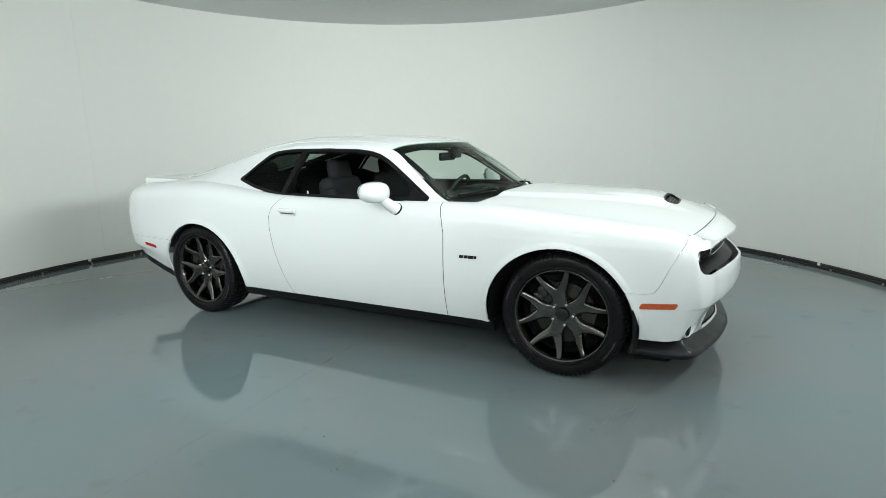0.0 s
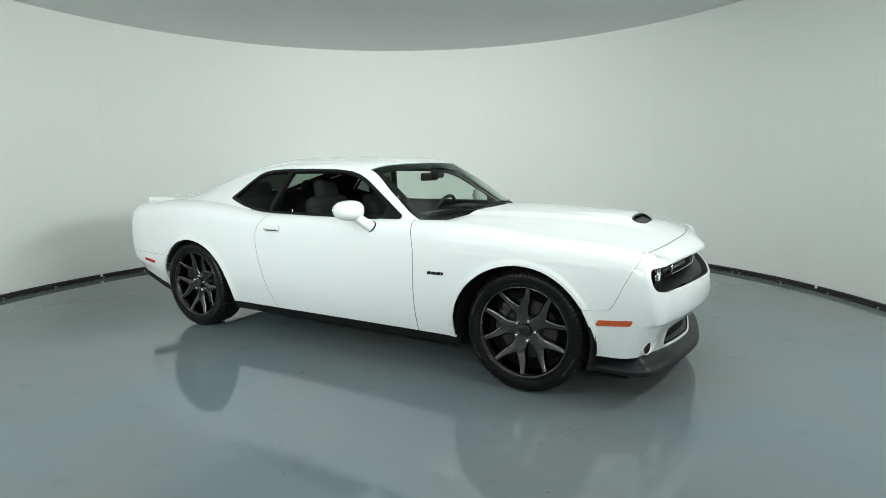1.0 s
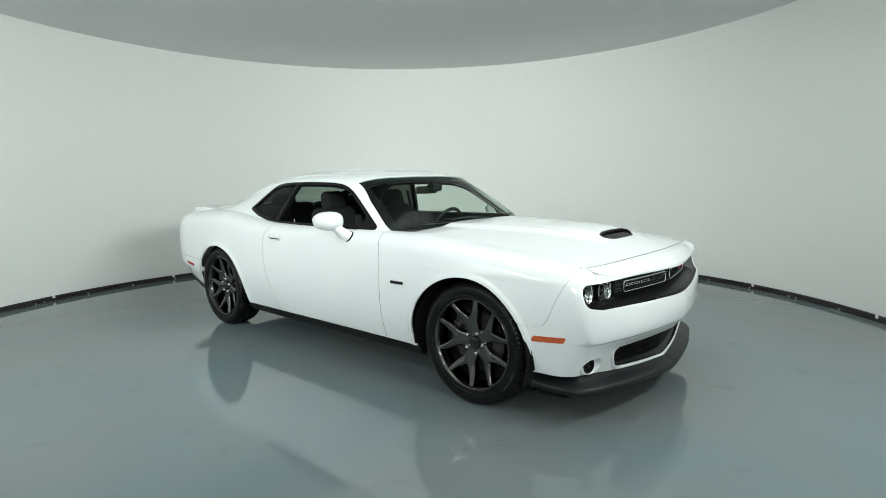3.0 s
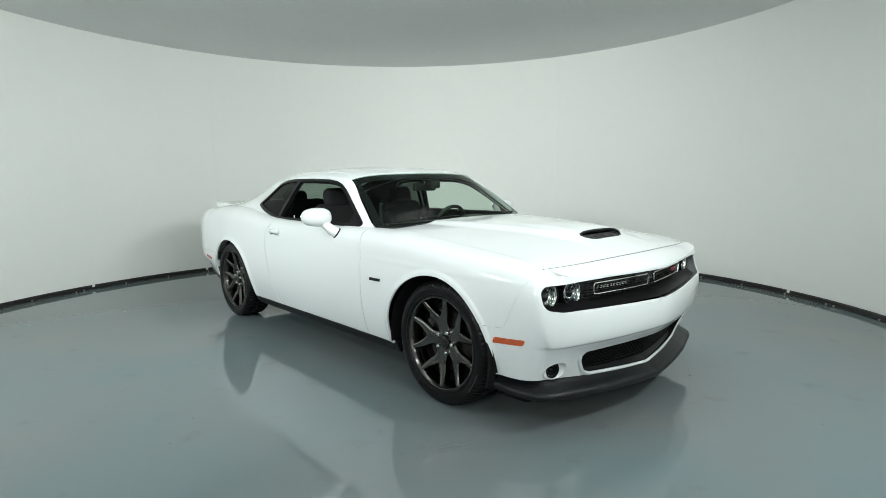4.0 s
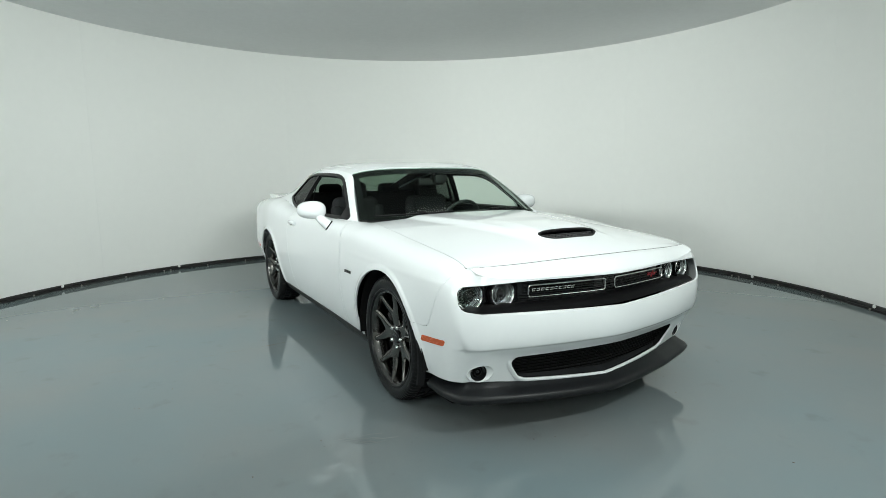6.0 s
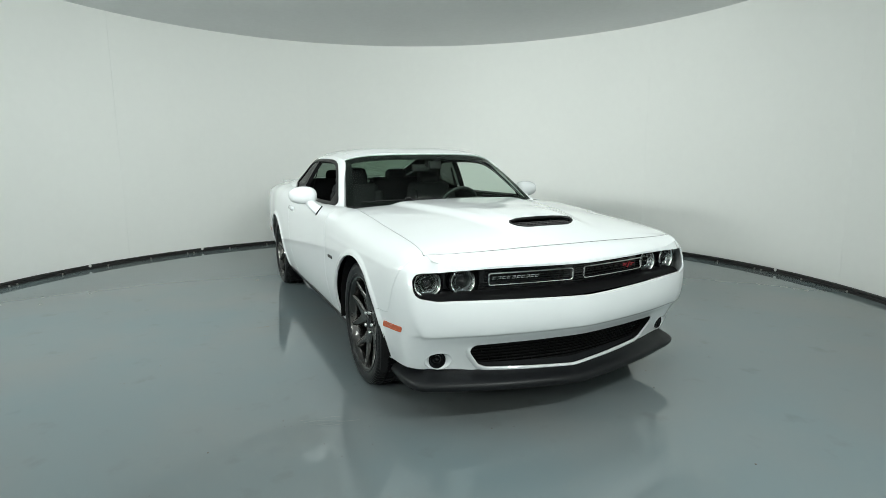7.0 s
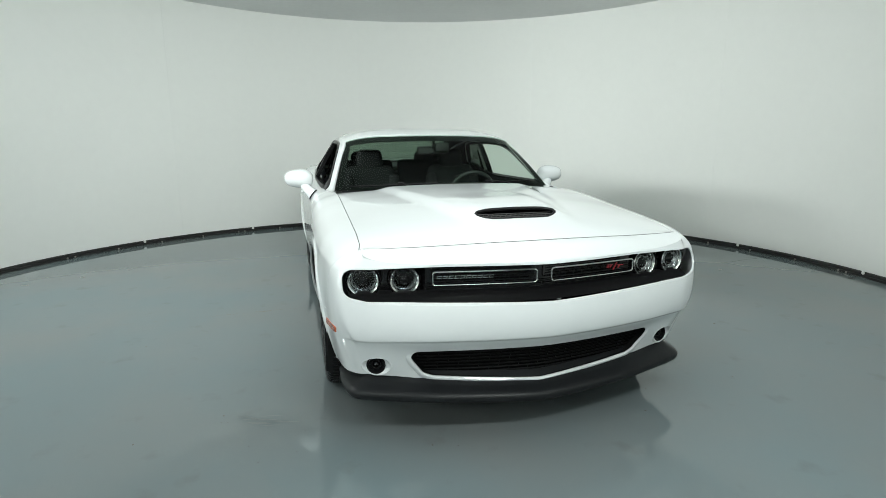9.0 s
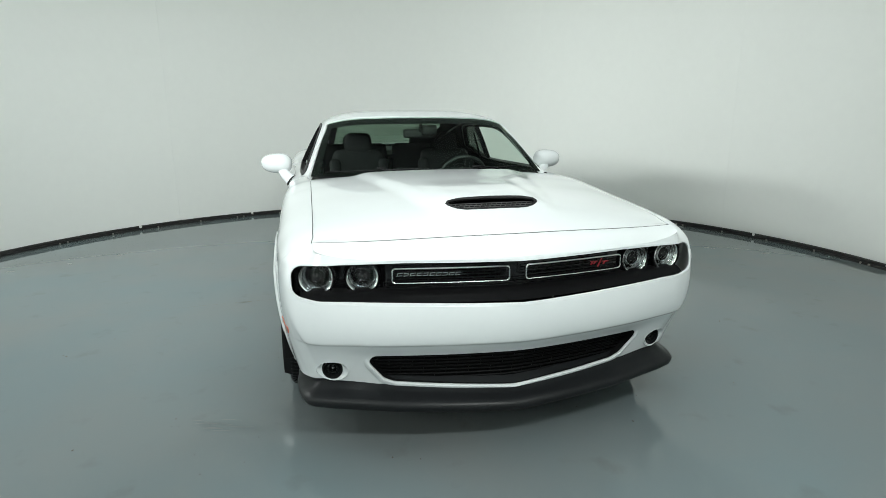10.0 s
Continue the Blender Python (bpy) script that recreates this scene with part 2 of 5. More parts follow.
def both_sides(name, bm, mat, parent, label="", smooth=40.0):
    """The right-hand part and its mirror image on the left."""
    a = link(name, to_mesh(name, bm), mat, parent, label, smooth)
    b = link(name, to_mesh(name, bm, True), mat, parent, label, smooth)
    bm.free()
    return a, b


def rounded_box(cx, cy, cz, sx, sy, sz, r=0.01, seg=2, bm=None, taper=1.0):
    bm = bm or bmesh.new()
    made = bmesh.ops.create_cube(bm, size=1.0)["verts"]
    for v in made:
        k = taper if v.co.z > 0 else 1.0
        v.co = Vector((cx + v.co.x * sx * k, cy + v.co.y * sy * k, cz + v.co.z * sz))
    if r:
        edges = list({e for v in made for e in v.link_edges})
        bmesh.ops.bevel(bm, geom=edges, offset=r, segments=seg, affect="EDGES", profile=0.5)
    return bm


def lathe(profile, n=64, axis_at=(0, 0, 0), bm=None, arc=None, wobble=None):
    """Turns a profile of (radius, y) about the y axis; arc: from and to degrees, for an open piece."""
    bm = bm or bmesh.new()
    a0, a1 = (0, 360) if arc is None else arc
    count = n if arc is None else n + 1
    rings = []
    for i in range(count):
        a = radians(a0 + (a1 - a0) * i / n)
        ring = []
        for j, (r, y) in enumerate(profile):
            r = r + (wobble(i, j) if wobble else 0)
            ring.append(bm.verts.new((axis_at[0] + r * math.cos(a), axis_at[1] + y, axis_at[2] + r * math.sin(a))))
        rings.append(ring)
    for i in range(n):
        p, q = rings[i], rings[(i + 1) % count]
        for j in range(len(profile) - 1):
            bm.faces.new((p[j], p[j + 1], q[j + 1], q[j]))
    return bm


def tube(points, r, n=8, closed=False, bm=None, flat=1.0):
    """A round bar along points; r may be a function of the share of the way."""
    bm = bm or bmesh.new()
    pts = [Vector(p) for p in points]
    rings, up = [], Vector((0, 0, 1))
    m = len(pts)
    for i, p in enumerate(pts):
        a = pts[(i - 1) % m] if closed or i else p
        b = pts[(i + 1) % m] if closed or i < m - 1 else p
        d = (b - a).normalized()
        s = d.cross(up)
        s = s.normalized() if s.length > 0.05 else Vector((0, 1, 0)).cross(d).normalized()
        w = s.cross(d)
        rr = r(i / (m - 1)) if callable(r) else r
        rings.append([bm.verts.new(p + (s * math.cos(k * math.tau / n) + w * (flat * math.sin(k * math.tau / n))) * rr) for k in range(n)])
    for i in range(m if closed else m - 1):
        p, q = rings[i], rings[(i + 1) % m]
        for k in range(n):
            bm.faces.new((p[k], p[(k + 1) % n], q[(k + 1) % n], q[k]))
    if not closed:
        bm.faces.new(rings[0][::-1])
        bm.faces.new(rings[-1])
    return bm


# ---- the studio ----
CX, CY, RAD, HIGH = -0.071, -0.047, 4.319, 3.106


def ring(a, r):
    return CX + r * math.cos(radians(a)), CY + r * math.sin(radians(a))


ARC = [20 + 1.25 * i for i in range(189)]
PLAN = [ring(a, RAD) for a in ARC] + [(-1.4, -7.6), (7.6, -7.6), (7.6, 1.46)]


def slab(name, z0, z1, grow, mat):
    n = len(PLAN)
    pts = [(CX + (x - CX) * grow, CY + (y - CY) * grow) for x, y in PLAN]
    v = [(x, y, z0) for x, y in pts] + [(x, y, z1) for x, y in pts]
    f = [list(range(n))[::-1], list(range(n, 2 * n))] + [(i, (i + 1) % n, n + (i + 1) % n, n + i) for i in range(n)]
    return raw(name, v, f, mat, smooth=0)


tagged(slab("floor", -0.15, 0.0, 1.04, FLOOR), "glossy grey epoxy painted concrete floor with stains", "floor", kind="structure")
tagged(slab("ceiling", HIGH, HIGH + 0.12, 1.04, CEILING), "plain flat grey white painted ceiling", "ceiling", kind="structure")


def curved_wall(name, a0, a1, z0, z1):
    """One bent wall sheet with thickness between two bearings."""
    n = max(8, int((a1 - a0) / 1.25))
    v, f = [], []
    for i in range(n + 1):
        a = a0 + (a1 - a0) * i / n
        v += [(*ring(a, RAD), z0), (*ring(a, RAD), z1), (*ring(a, RAD + 0.12), z1), (*ring(a, RAD + 0.12), z0)]
    for i in range(n):
        for k in range(4):
            f.append((4 * i + k, 4 * i + (k + 1) % 4, 4 * i + 4 + (k + 1) % 4, 4 * i + 4 + k))
    f += [(0, 3, 2, 1), (4 * n, 4 * n + 1, 4 * n + 2, 4 * n + 3)]
    return raw(name, v, f, WALL, smooth=30)


# bent sheets butted with hairline joints: a level joint at 1.6 m and uprights between sheets
wall = new("wall_north")
tagged(wall, "curved white painted studio wall of bent sheets", "wall", kind="structure")
JOINTS = (20, 35.7, 71.0, 107.0, 143.0, 179.0, 214.9, 255)
for k in range(len(JOINTS) - 1):
    for z0, z1 in ((0.0, 1.5992), (1.6008, HIGH)):
        gap = 0.008
        o = curved_wall("panel", JOINTS[k] + gap, JOINTS[k + 1] - gap, z0, z1)
        o.parent = wall
raw("joint_backing", [(*ring(a, RAD + 0.0025), z) for a in ARC for z in (0, HIGH)], [(2 * i, 2 * i + 1, 2 * i + 3, 2 * i + 2) for i in range(len(ARC) - 1)], WALL, wall)


def flat_wall(name, p, q, label):
    (x0, y0), (x1, y1) = p, q
    d = Vector((x1 - x0, y1 - y0, 0)).normalized()
    out = Vector((d.y, -d.x, 0)) * 0.12
    v = [(x0, y0, 0), (x1, y1, 0), (x1, y1, HIGH), (x0, y0, HIGH)]
    v += [tuple(Vector(c) + out) for c in v]
    tagged(raw(name, v, [(0, 1, 2, 3), (7, 6, 5, 4), (0, 4, 5, 1), (1, 5, 6, 2), (2, 6, 7, 3), (3, 7, 4, 0)], WALL, smooth=0), label, "wall", kind="structure")


flat_wall("wall_west", PLAN[-4], PLAN[-3], "plain white painted studio wall")
flat_wall("wall_south", PLAN[-3], PLAN[-2], "plain white painted studio wall")
flat_wall("wall_east", PLAN[-2], PLAN[-1], "plain white painted studio wall")
flat_wall("wall_east_return", PLAN[-1], PLAN[0], "plain white painted studio wall")

# skirting: a stepped dark rubber strip along the bent wall
prof = [(0.0, 0.0), (0.030, 0.0), (0.030, 0.020), (0.018, 0.024), (0.018, 0.046), (0.010, 0.055), (0.0, 0.055)]
v, f = [], []
for a in ARC:
    v += [(*ring(a, RAD - d - 0.002), z) for d, z in prof]
m = len(prof)
for i in range(len(ARC) - 1):
    f += [(m * i + k, m * i + k + 1, m * i + m + k + 1, m * i + m + k) for k in range(m - 1)]
skirting = tagged(raw("baseboard", v, f, SKIRT), "black rubber skirting strip along the curved wall", "baseboard", kind="structure")
for k in range(29):
    for a in ((24 + 7.5 * k,) if k % 4 else (23.5 + 7.5 * k, 24.7 + 7.5 * k)):
        x, y = ring(a, RAD - 0.036)
        bm = bmesh.new()
        bmesh.ops.create_uvsphere(bm, u_segments=10, v_segments=6, radius=0.011, matrix=Matrix.Translation((x, y, 0.012)) @ Matrix.Diagonal((1, 1, 1.1, 1)))
        part("clip", bm, BRASS, skirting)
for k in range(11):
    a = 20.9 + 20.1 * k
    bm = lathe([(0.0, 0.0), (0.017, 0.0), (0.018, 0.004), (0.0, 0.006)], 20)
    o = part("notch", bm, WALL, skirting)
    x, y = ring(a, RAD - 0.0225)
    o.matrix_world = pose(x, y, 0.045, 0, 0, a + 90)

# a long crack in the floor, and specks of dirt
rng = random.Random(4)
spine = curve((-4.2, 0.156), (-2.7, 0.135), (-1.7, 0.105), (-1.2, 0.075), (-0.85, 0.06), (0.5, 0.0), (2.9, -0.245), (4.1, -0.43))
v, f = [], []
y, wide, drift = -4.2, 0.0006, 0.0
while y < 4.2:
    # hair-thin and broken for most of its length, open between the car and the wall's near side
    drift = 0.7 * drift + rng.uniform(-0.004, 0.004)
    bold = 0.0011 if y > 0.3 else 0.0016 if -1.60 < y < -0.75 else 0.0010 if -2.4 < y < -0.6 else 0.0007
    wide = 0.5 * wide + 0.5 * bold * rng.uniform(0.4, 1.7)
    x = float(spine(y)) + drift
    v += [(x - wide, y, 0.0012), (x + wide, y, 0.0012)]
    n = len(v)
    if n > 2 and not (y < -0.5 and rng.random() < (0.10 if y > -1.9 else 0.35)):
        f.append((n - 4, n - 3, n - 1, n - 2))
    y += rng.uniform(0.012, 0.035)
# a lifted chip of paint beside it, and a smaller one
for cy, half, out in ((-1.30, 0.055, 0.013), (-1.06, 0.025, 0.007)):
    n = len(v)
    for k in range(9):
        t = -1 + k / 4
        x = float(spine(cy + t * half))
        v += [(x + 0.001, cy + t * half, 0.0014), (x + 0.001 + out * (1 - t * t) * (0.8 + 0.4 * rng.random()), cy + t * half, 0.0014)]
    f += [(n + 2 * k, n + 2 * k + 1, n + 2 * k + 3, n + 2 * k + 2) for k in range(8)]
CRACK = material("dirt_in_crack", (0.07, 0.065, 0.055), 0.8, vary=0.5, scale=30)
tagged(raw("floor_crack", v, f, CRACK), "thin dark crack across the painted concrete floor", "crack", kind="structure")
bm = bmesh.new()
SPOTS = [(2.28, -0.52), (0.865, -2.197), (2.27, 0.56), (1.84, -1.27), (-2.23, -1.796), (2.316, -0.414), (3.109, 2.471), (1.917, -1.78)]
for x, y in SPOTS + [(rng.uniform(-3, 3.5), rng.uniform(-3, 3)) for _ in range(26)]:
    bmesh.ops.create_icosphere(bm, subdivisions=1, radius=rng.uniform(0.002, 0.005), matrix=Matrix.Translation((x, y, 0.001)) @ Matrix.Diagonal((1.4, 1, 0.4, 1)))
for x, y in ((0.85, -2.22), (1.92, -1.78), (2.0, -1.05), (2.07, -1.29), (2.17, -1.09), (1.18, -1.01), (2.21, -1.245), (1.83, -1.40), (1.82, -1.43), (2.066, 1.27), (2.066, 0.71)):
    bmesh.ops.create_icosphere(bm, subdivisions=1, radius=rng.uniform(0.002, 0.0035), matrix=Matrix.Translation((x, y, 0.001)) @ Matrix.Diagonal((1.4, 1, 0.4, 1)))
tagged(part("floor_dirt", bm, CRACK), "small dark specks of dirt on the floor", "dirt", kind="stuff")


# dull rubbed streaks in the paint, swept by a turning tyre
bm = bmesh.new()
for k in range(9):
    x0, y0 = 1.80 + 0.022 * k % 0.09 + rng.uniform(-0.01, 0.01), -1.36 + 0.022 * k
    long, bow, wide = rng.uniform(0.05, 0.13), rng.uniform(-0.012, 0.012), rng.uniform(0.0015, 0.004)
    row = []
    for i in range(9):
        t = i / 8
        x, y, half = x0 + bow * math.sin(math.pi * t) + 0.03 * t, y0 + long * t, wide * math.sin(math.pi * (0.08 + 0.84 * t))
        row.append((bm.verts.new((x - half, y, 0.0008)), bm.verts.new((x + half, y, 0.0008))))
    for (a, b), (c, d) in zip(row, row[1:]):
        bm.faces.new((a, b, d, c))
SCUFF = material("rubbed_floor_paint", (0.12, 0.135, 0.135), 0.55, vary=0.25, scale=25)
tagged(part("floor_scuffs", bm, SCUFF), "faint dull tyre scuffs on the painted floor", "scuffs", kind="stuff")


# ---- the car: its skin ----
# plan of the widest line, from the nose round the right side to the tail (y taken as distance from the middle)
OUTLINE = [(2.372, 0.0), (2.362, 0.13), (2.338, 0.30), (2.303, 0.48), (2.261, 0.67), (2.228, 0.80), (2.168, 0.888), (2.052, 0.931), (1.85, 0.945),
           (1.5, 0.952), (1.0, 0.955), (0.4, 0.953), (-0.2, 0.955), (-0.8, 0.959), (-1.4, 0.958), (-1.8, 0.941), (-2.05, 0.930), (-2.25, 0.914),
           (-2.435, 0.862), (-2.555, 0.71), (-2.605, 0.45), (-2.615, 0.0)]
pts = np.array(OUTLINE)
ctrl = np.vstack([pts[1] * (1, -1), pts, pts[-2] * (1, -1)])
fine = []
for i in range(1, len(ctrl) - 2):
    for t in np.linspace(0, 1, 60, endpoint=False):
        p0, p1, p2, p3 = ctrl[i - 1:i + 3]
        fine.append(0.5 * (2 * p1 + (p2 - p0) * t + (2 * p0 - 5 * p1 + 4 * p2 - p3) * t * t + (3 * p1 - p0 - 3 * p2 + p3) * t ** 3))
fine = np.array(fine + [pts[-1]])
arc_s = np.r_[0, np.cumsum(np.hypot(*np.diff(fine, axis=0).T))]
tangent = np.gradient(fine, arc_s, axis=0)
kernel = np.ones(41) / 41
tangent = np.stack([np.convolve(np.pad(tangent[:, k], 20, mode="edge"), kernel, "valid") for k in (0, 1)], 1)
tangent /= np.linalg.norm(tangent, axis=1)[:, None]
normal_out = np.stack([tangent[:, 1], -tangent[:, 0]], 1)
S_END = float(arc_s[-1])
# a slower turn of the same directions, for what lies well inside the widest line
even_way = np.linspace(-0.6, S_END, 2400)
bell = np.exp(-(np.arange(-150, 151) * (even_way[1] - even_way[0]) / 0.085) ** 2)
calm = []
for k in (0, 1):
    a = np.interp(np.abs(even_way), arc_s, normal_out[:, k]) * np.where((even_way < 0) & (k == 1), -1, 1)
    calm.append(np.convolve(np.pad(a, 150, mode="edge"), bell / bell.sum(), "valid"))
calm = np.array(calm) / np.hypot(*calm)


def facing(s, inset):
    """The outward direction in plan at s, for a line that lies so far inside."""
    k = step(0.02, 0.07, inset) * step(1.5, 1.8, np.interp(s, arc_s, fine[:, 0]))
    n = [np.interp(s, arc_s, normal_out[:, i]) * (1 - k) + np.interp(s, even_way, calm[i]) * k for i in (0, 1)]
    return n[0], n[1]


def s_at(x):
    """The way along the outline at which its side passes x."""
    return float(np.interp(-x, -fine[:, 0], arc_s))


plan_x = lambda s: np.interp(s, arc_s, fine[:, 0])
width_at = curve(*[(x, y) for x, y in OUTLINE[5:18]])
top_z = curve((-2.45, 1.03), (-2.1, 1.045), (-1.8, 1.062), (-1.5, 1.064), (-1.2, 1.045), (-0.9, 1.010), (-0.6, 0.985), (0.0, 0.975), (0.5, 0.972),
              (0.68, 0.976), (0.95, 0.975), (1.2, 0.957), (1.45, 0.931), (1.87, 0.890), (2.0, 0.874), (2.116, 0.850), (2.2, 0.82), (2.3, 0.80))
top_y = curve((-2.45, 0.70), (-2.1, 0.74), (-1.6, 0.785), (-1.2, 0.81), (-0.9, 0.828), (-0.5, 0.845), (0.2, 0.845), (0.5, 0.835), (0.72, 0.80), (0.9, 0.778), (2.2, 0.778))
low_z = curve((-2.45, 0.455), (-2.2, 0.402), (-2.03, 0.350), (-1.87, 0.308), (-1.75, 0.285), (-1.6, 0.272), (-0.9, 0.270), (1.0, 0.265), (1.75, 0.29), (1.95, 0.287), (2.1, 0.285), (2.3, 0.24))
KNOTS = [0, 0, 0, 0, 0.25, 0.5, 0.75, 1, 1, 1, 1]


def spline_weights(v):
    """Shares of seven control points along a clamped cubic spline."""
    v = np.clip(np.asarray(v, float), 0, 1 - 1e-9)
    n = [((v >= KNOTS[i]) & (v < KNOTS[i + 1])).astype(float) for i in range(10)]
    for k in range(1, 4):
        nn = []
        for i in range(10 - k):
            a, b = KNOTS[i + k] - KNOTS[i], KNOTS[i + k + 1] - KNOTS[i + 1]
            nn.append((0 if not a else (v - KNOTS[i]) / a * n[i]) + (0 if not b else (KNOTS[i + k + 1] - v) / b * n[i + 1]))
        n = nn
    return n


# wheel openings in side view
def arch(x, y, z, grow=0.0):
    d = np.full(np.shape(x), 9.0)
    for cx, cz, kf, kr in ((1.442, 0.345, 1.01, 1.045), (-1.456, 0.335, 1.10, 1.0)):
        dx = (x - cx) / np.where(x > cx, kf, kr)
        dz = np.where((x < cx) & (cx < 0), np.maximum(z - cz, 0.0), z - cz)
        d = np.minimum(d, np.hypot(dx, dz) - 0.412)
    return d - grow


tuck = curve((0.0, 0.122), (0.3, 0.122), (0.6, 0.123), (0.76, 0.125), (0.82, 0.132), (0.87, 0.136), (0.905, 0.124), (0.925, 0.104), (0.935, 0.084), (0.946, 0.064))


# the nose's upper edge: how far in and how high, eased along the outline
even_s = np.linspace(0, S_END, 1600)
even = [np.interp(even_s, arc_s, a) for a in (fine[:, 0], fine[:, 1], normal_out[:, 0], normal_out[:, 1])]
hat = np.exp(-(np.arange(-30, 31) / 10.0) ** 2)
ease = lambda a: np.convolve(np.pad(a, 30, mode="reflect", reflect_type="odd"), hat / hat.sum(), "valid")
BROW_IN = ease(np.maximum(0.06, np.where(even[1] > 0.72, (even[1] - 0.778) / np.maximum(even[3], 0.3), 0.0)))
BROW_Z = ease(0.80 + (top_z(even[0] - even[2] * BROW_IN) - 0.80) * step(0.60, 0.82, even[1]))


def skin(s, v):
    """The outer sheet below the belt: s metres along the plan, v from the sill (0) to the upper edge (1). The right side, y below nought."""
    px, py = np.interp(s, arc_s, fine[:, 0]), np.interp(s, arc_s, fine[:, 1])
    nx, ny = np.interp(s, arc_s, normal_out[:, 0]), np.interp(s, arc_s, normal_out[:, 1])
    front, rear = step(0.18, 0.95, nx), step(0.14, 0.95, -nx)
    zt, zb = top_z(px), low_z(px)
    ti = np.maximum(width_at(px) - top_y(px), 0.05)
    side = ((0.062, zb), (0.030, zb + 0.09), (0.004, 0.47), (-0.004, 0.64), (0.006, zt - 0.15), (0.030, zt - 0.018), (ti, zt))
    i6, z6 = np.interp(s, even_s, BROW_IN), np.interp(s, even_s, BROW_Z)
    low = tuck(py)
    soft = step(0.50, 0.82, py)
    bend = step(0.70, 0.86, py)
    nose = ((low, 0.227 + 0.052 * step(0.25, 0.80, py)), (0.93 * low, 0.30), (0.70 * low, 0.37), (0.44 * low, 0.43 + 0.01 * soft), (-0.006 + 0.02 * soft, 0.485 + 0.02 * soft), (0.020 + 0.008 * bend, 0.66 + 0.11 * bend), (i6, z6))
    tail = ((0.30, 0.42), (0.23, 0.47), (0.13, 0.54), (0.022, 0.62), (-0.006, 0.78), (0.112, 0.96), (0.185, 1.03))
    inset, z = 0, 0
    corner = step(1.72, 2.02, px)
    for i, (w, a, b, c) in enumerate(zip(spline_weights(v), side, nose, tail)):
        f = np.maximum(front, (1, 1, 1, 0.7, 0.15, 0, 0)[i] * corner)
        inset = inset + w * ((1 - f - rear) * a[0] + f * b[0] + rear * c[0])
        z = z + w * ((1 - f - rear) * a[1] + f * b[1] + rear * c[1])
    # an undercut below the bumper's crease
    inset = inset + 0.009 * (1 - step(0.458, 0.474, z)) * front
    # a rolled lip round the wheel openings
    d = arch(px, 0, z)
    inset = inset - (0.0075 * (1 - step(0.018, 0.034, d)) + 0.004 * np.exp(-(d / 0.05) ** 2)) * (1 - front) * step(0.20, 0.32, z)
    # a soft crease along the fender's shoulder
    inset = inset - 0.0016 * np.exp(-((z - 0.815 + 0.016 * px) / 0.014) ** 2) * step(0.55, 1.1, px) * (1 - front)
    nx, ny = facing(s, np.where(z < 0.6, inset, 0.0))
    return np.stack([px - nx * inset, -(py - ny * inset), z], -1)


DOOR = [(0.737, 0.20), (0.740, 0.70), (0.738, 0.80), (0.722, 0.88), (0.70, 0.94), (0.672, 0.985), (0.66, 1.2), (-0.56, 1.2), (-0.552, 0.995),
        (-0.60, 0.955), (-0.650, 0.90), (-0.672, 0.84), (-0.668, 0.76), (-0.640, 0.62), (-0.585, 0.43), (-0.529, 0.27), (-0.515, 0.20)]
door_shape = poly(DOOR)
NOSE_SEAM = [(1.60, 0.546), (1.90, 0.546), (1.945, 0.556), (1.975, 0.60), (2.01, 0.68), (2.06, 0.775), (2.11, 0.835), (2.135, 0.90), (3.0, 0.90), (3.0, -0.2), (1.60, -0.2)]
nose_shape = poly(NOSE_SEAM)
tail_shape = poly([(-1.60, 0.585), (-2.12, 0.598), (-2.60, 0.61), (-3.0, 0.61), (-3.0, 0.0), (-1.60, 0.0)])
GRILLE = [(-0.826, 0.730), (-0.77, 0.735), (-0.45, 0.742), (0.0, 0.739), (0.45, 0.742), (0.77, 0.735), (0.826, 0.730), (0.826, 0.701), (0.77, 0.690), (0.4, 0.681), (0.0, 0.671), (-0.4, 0.681), (-0.77, 0.690), (-0.826, 0.701)]
grille_shape = poly(GRILLE, 0.045)
INTAKE = [(-0.560, 0.378), (0.0, 0.383), (0.560, 0.378), (0.548, 0.360), (0.512, 0.312), (0.482, 0.300), (0.0, 0.265), (-0.482, 0.300), (-0.512, 0.312), (-0.548, 0.360)]
ROUND = 0.030
intake_shape = poly(INTAKE, ROUND)
GAP = 0.0025
no_arch = lambda x, y, z: arch(x, y, z)
fog_hole = lambda x, y, z: np.where(x > 1.9, np.hypot((np.abs(y) - 0.731) / 1.36, z - 0.327) - 0.0470, 1.0)

car = tagged(new("car"), "white two-door muscle coupe with dark alloy wheels", "car")
side_s = lambda x0, x1, n: np.linspace(s_at(x0), s_at(x1), n)
UP = np.linspace(0, 1, 84)

bm = patch(skin, side_s(2.16, 0.66, 170), UP, [no_arch, lambda x, y, z: door_shape(x, z) - GAP, lambda x, y, z: x - 0.60], way_cuts=[lambda u, z: nose_shape(plan_x(u), z) - GAP * 0.4])
both_sides("fender", bm, PAINT, car)
bm = patch(skin, side_s(0.80, -0.74, 96), UP, [lambda x, y, z: -door_shape(x, z) - GAP])
DOORS = both_sides("door", bm, PAINT, car, "white coupe door with its window wound down")
bm = patch(skin, np.linspace(s_at(-0.48), S_END, 190), UP, [no_arch, lambda x, y, z: door_shape(x, z) - GAP, lambda x, y, z: np.where(x < -1.5, tail_shape(x, z) - GAP * 0.6, 1.0)])
both_sides("quarter_panel", bm, PAINT, car)
bm = patch(skin, np.linspace(s_at(-1.65), S_END, 60), UP, [no_arch, lambda x, y, z: -tail_shape(x, z) - GAP * 0.6])
both_sides("rear_bumper", bm, PAINT, car)


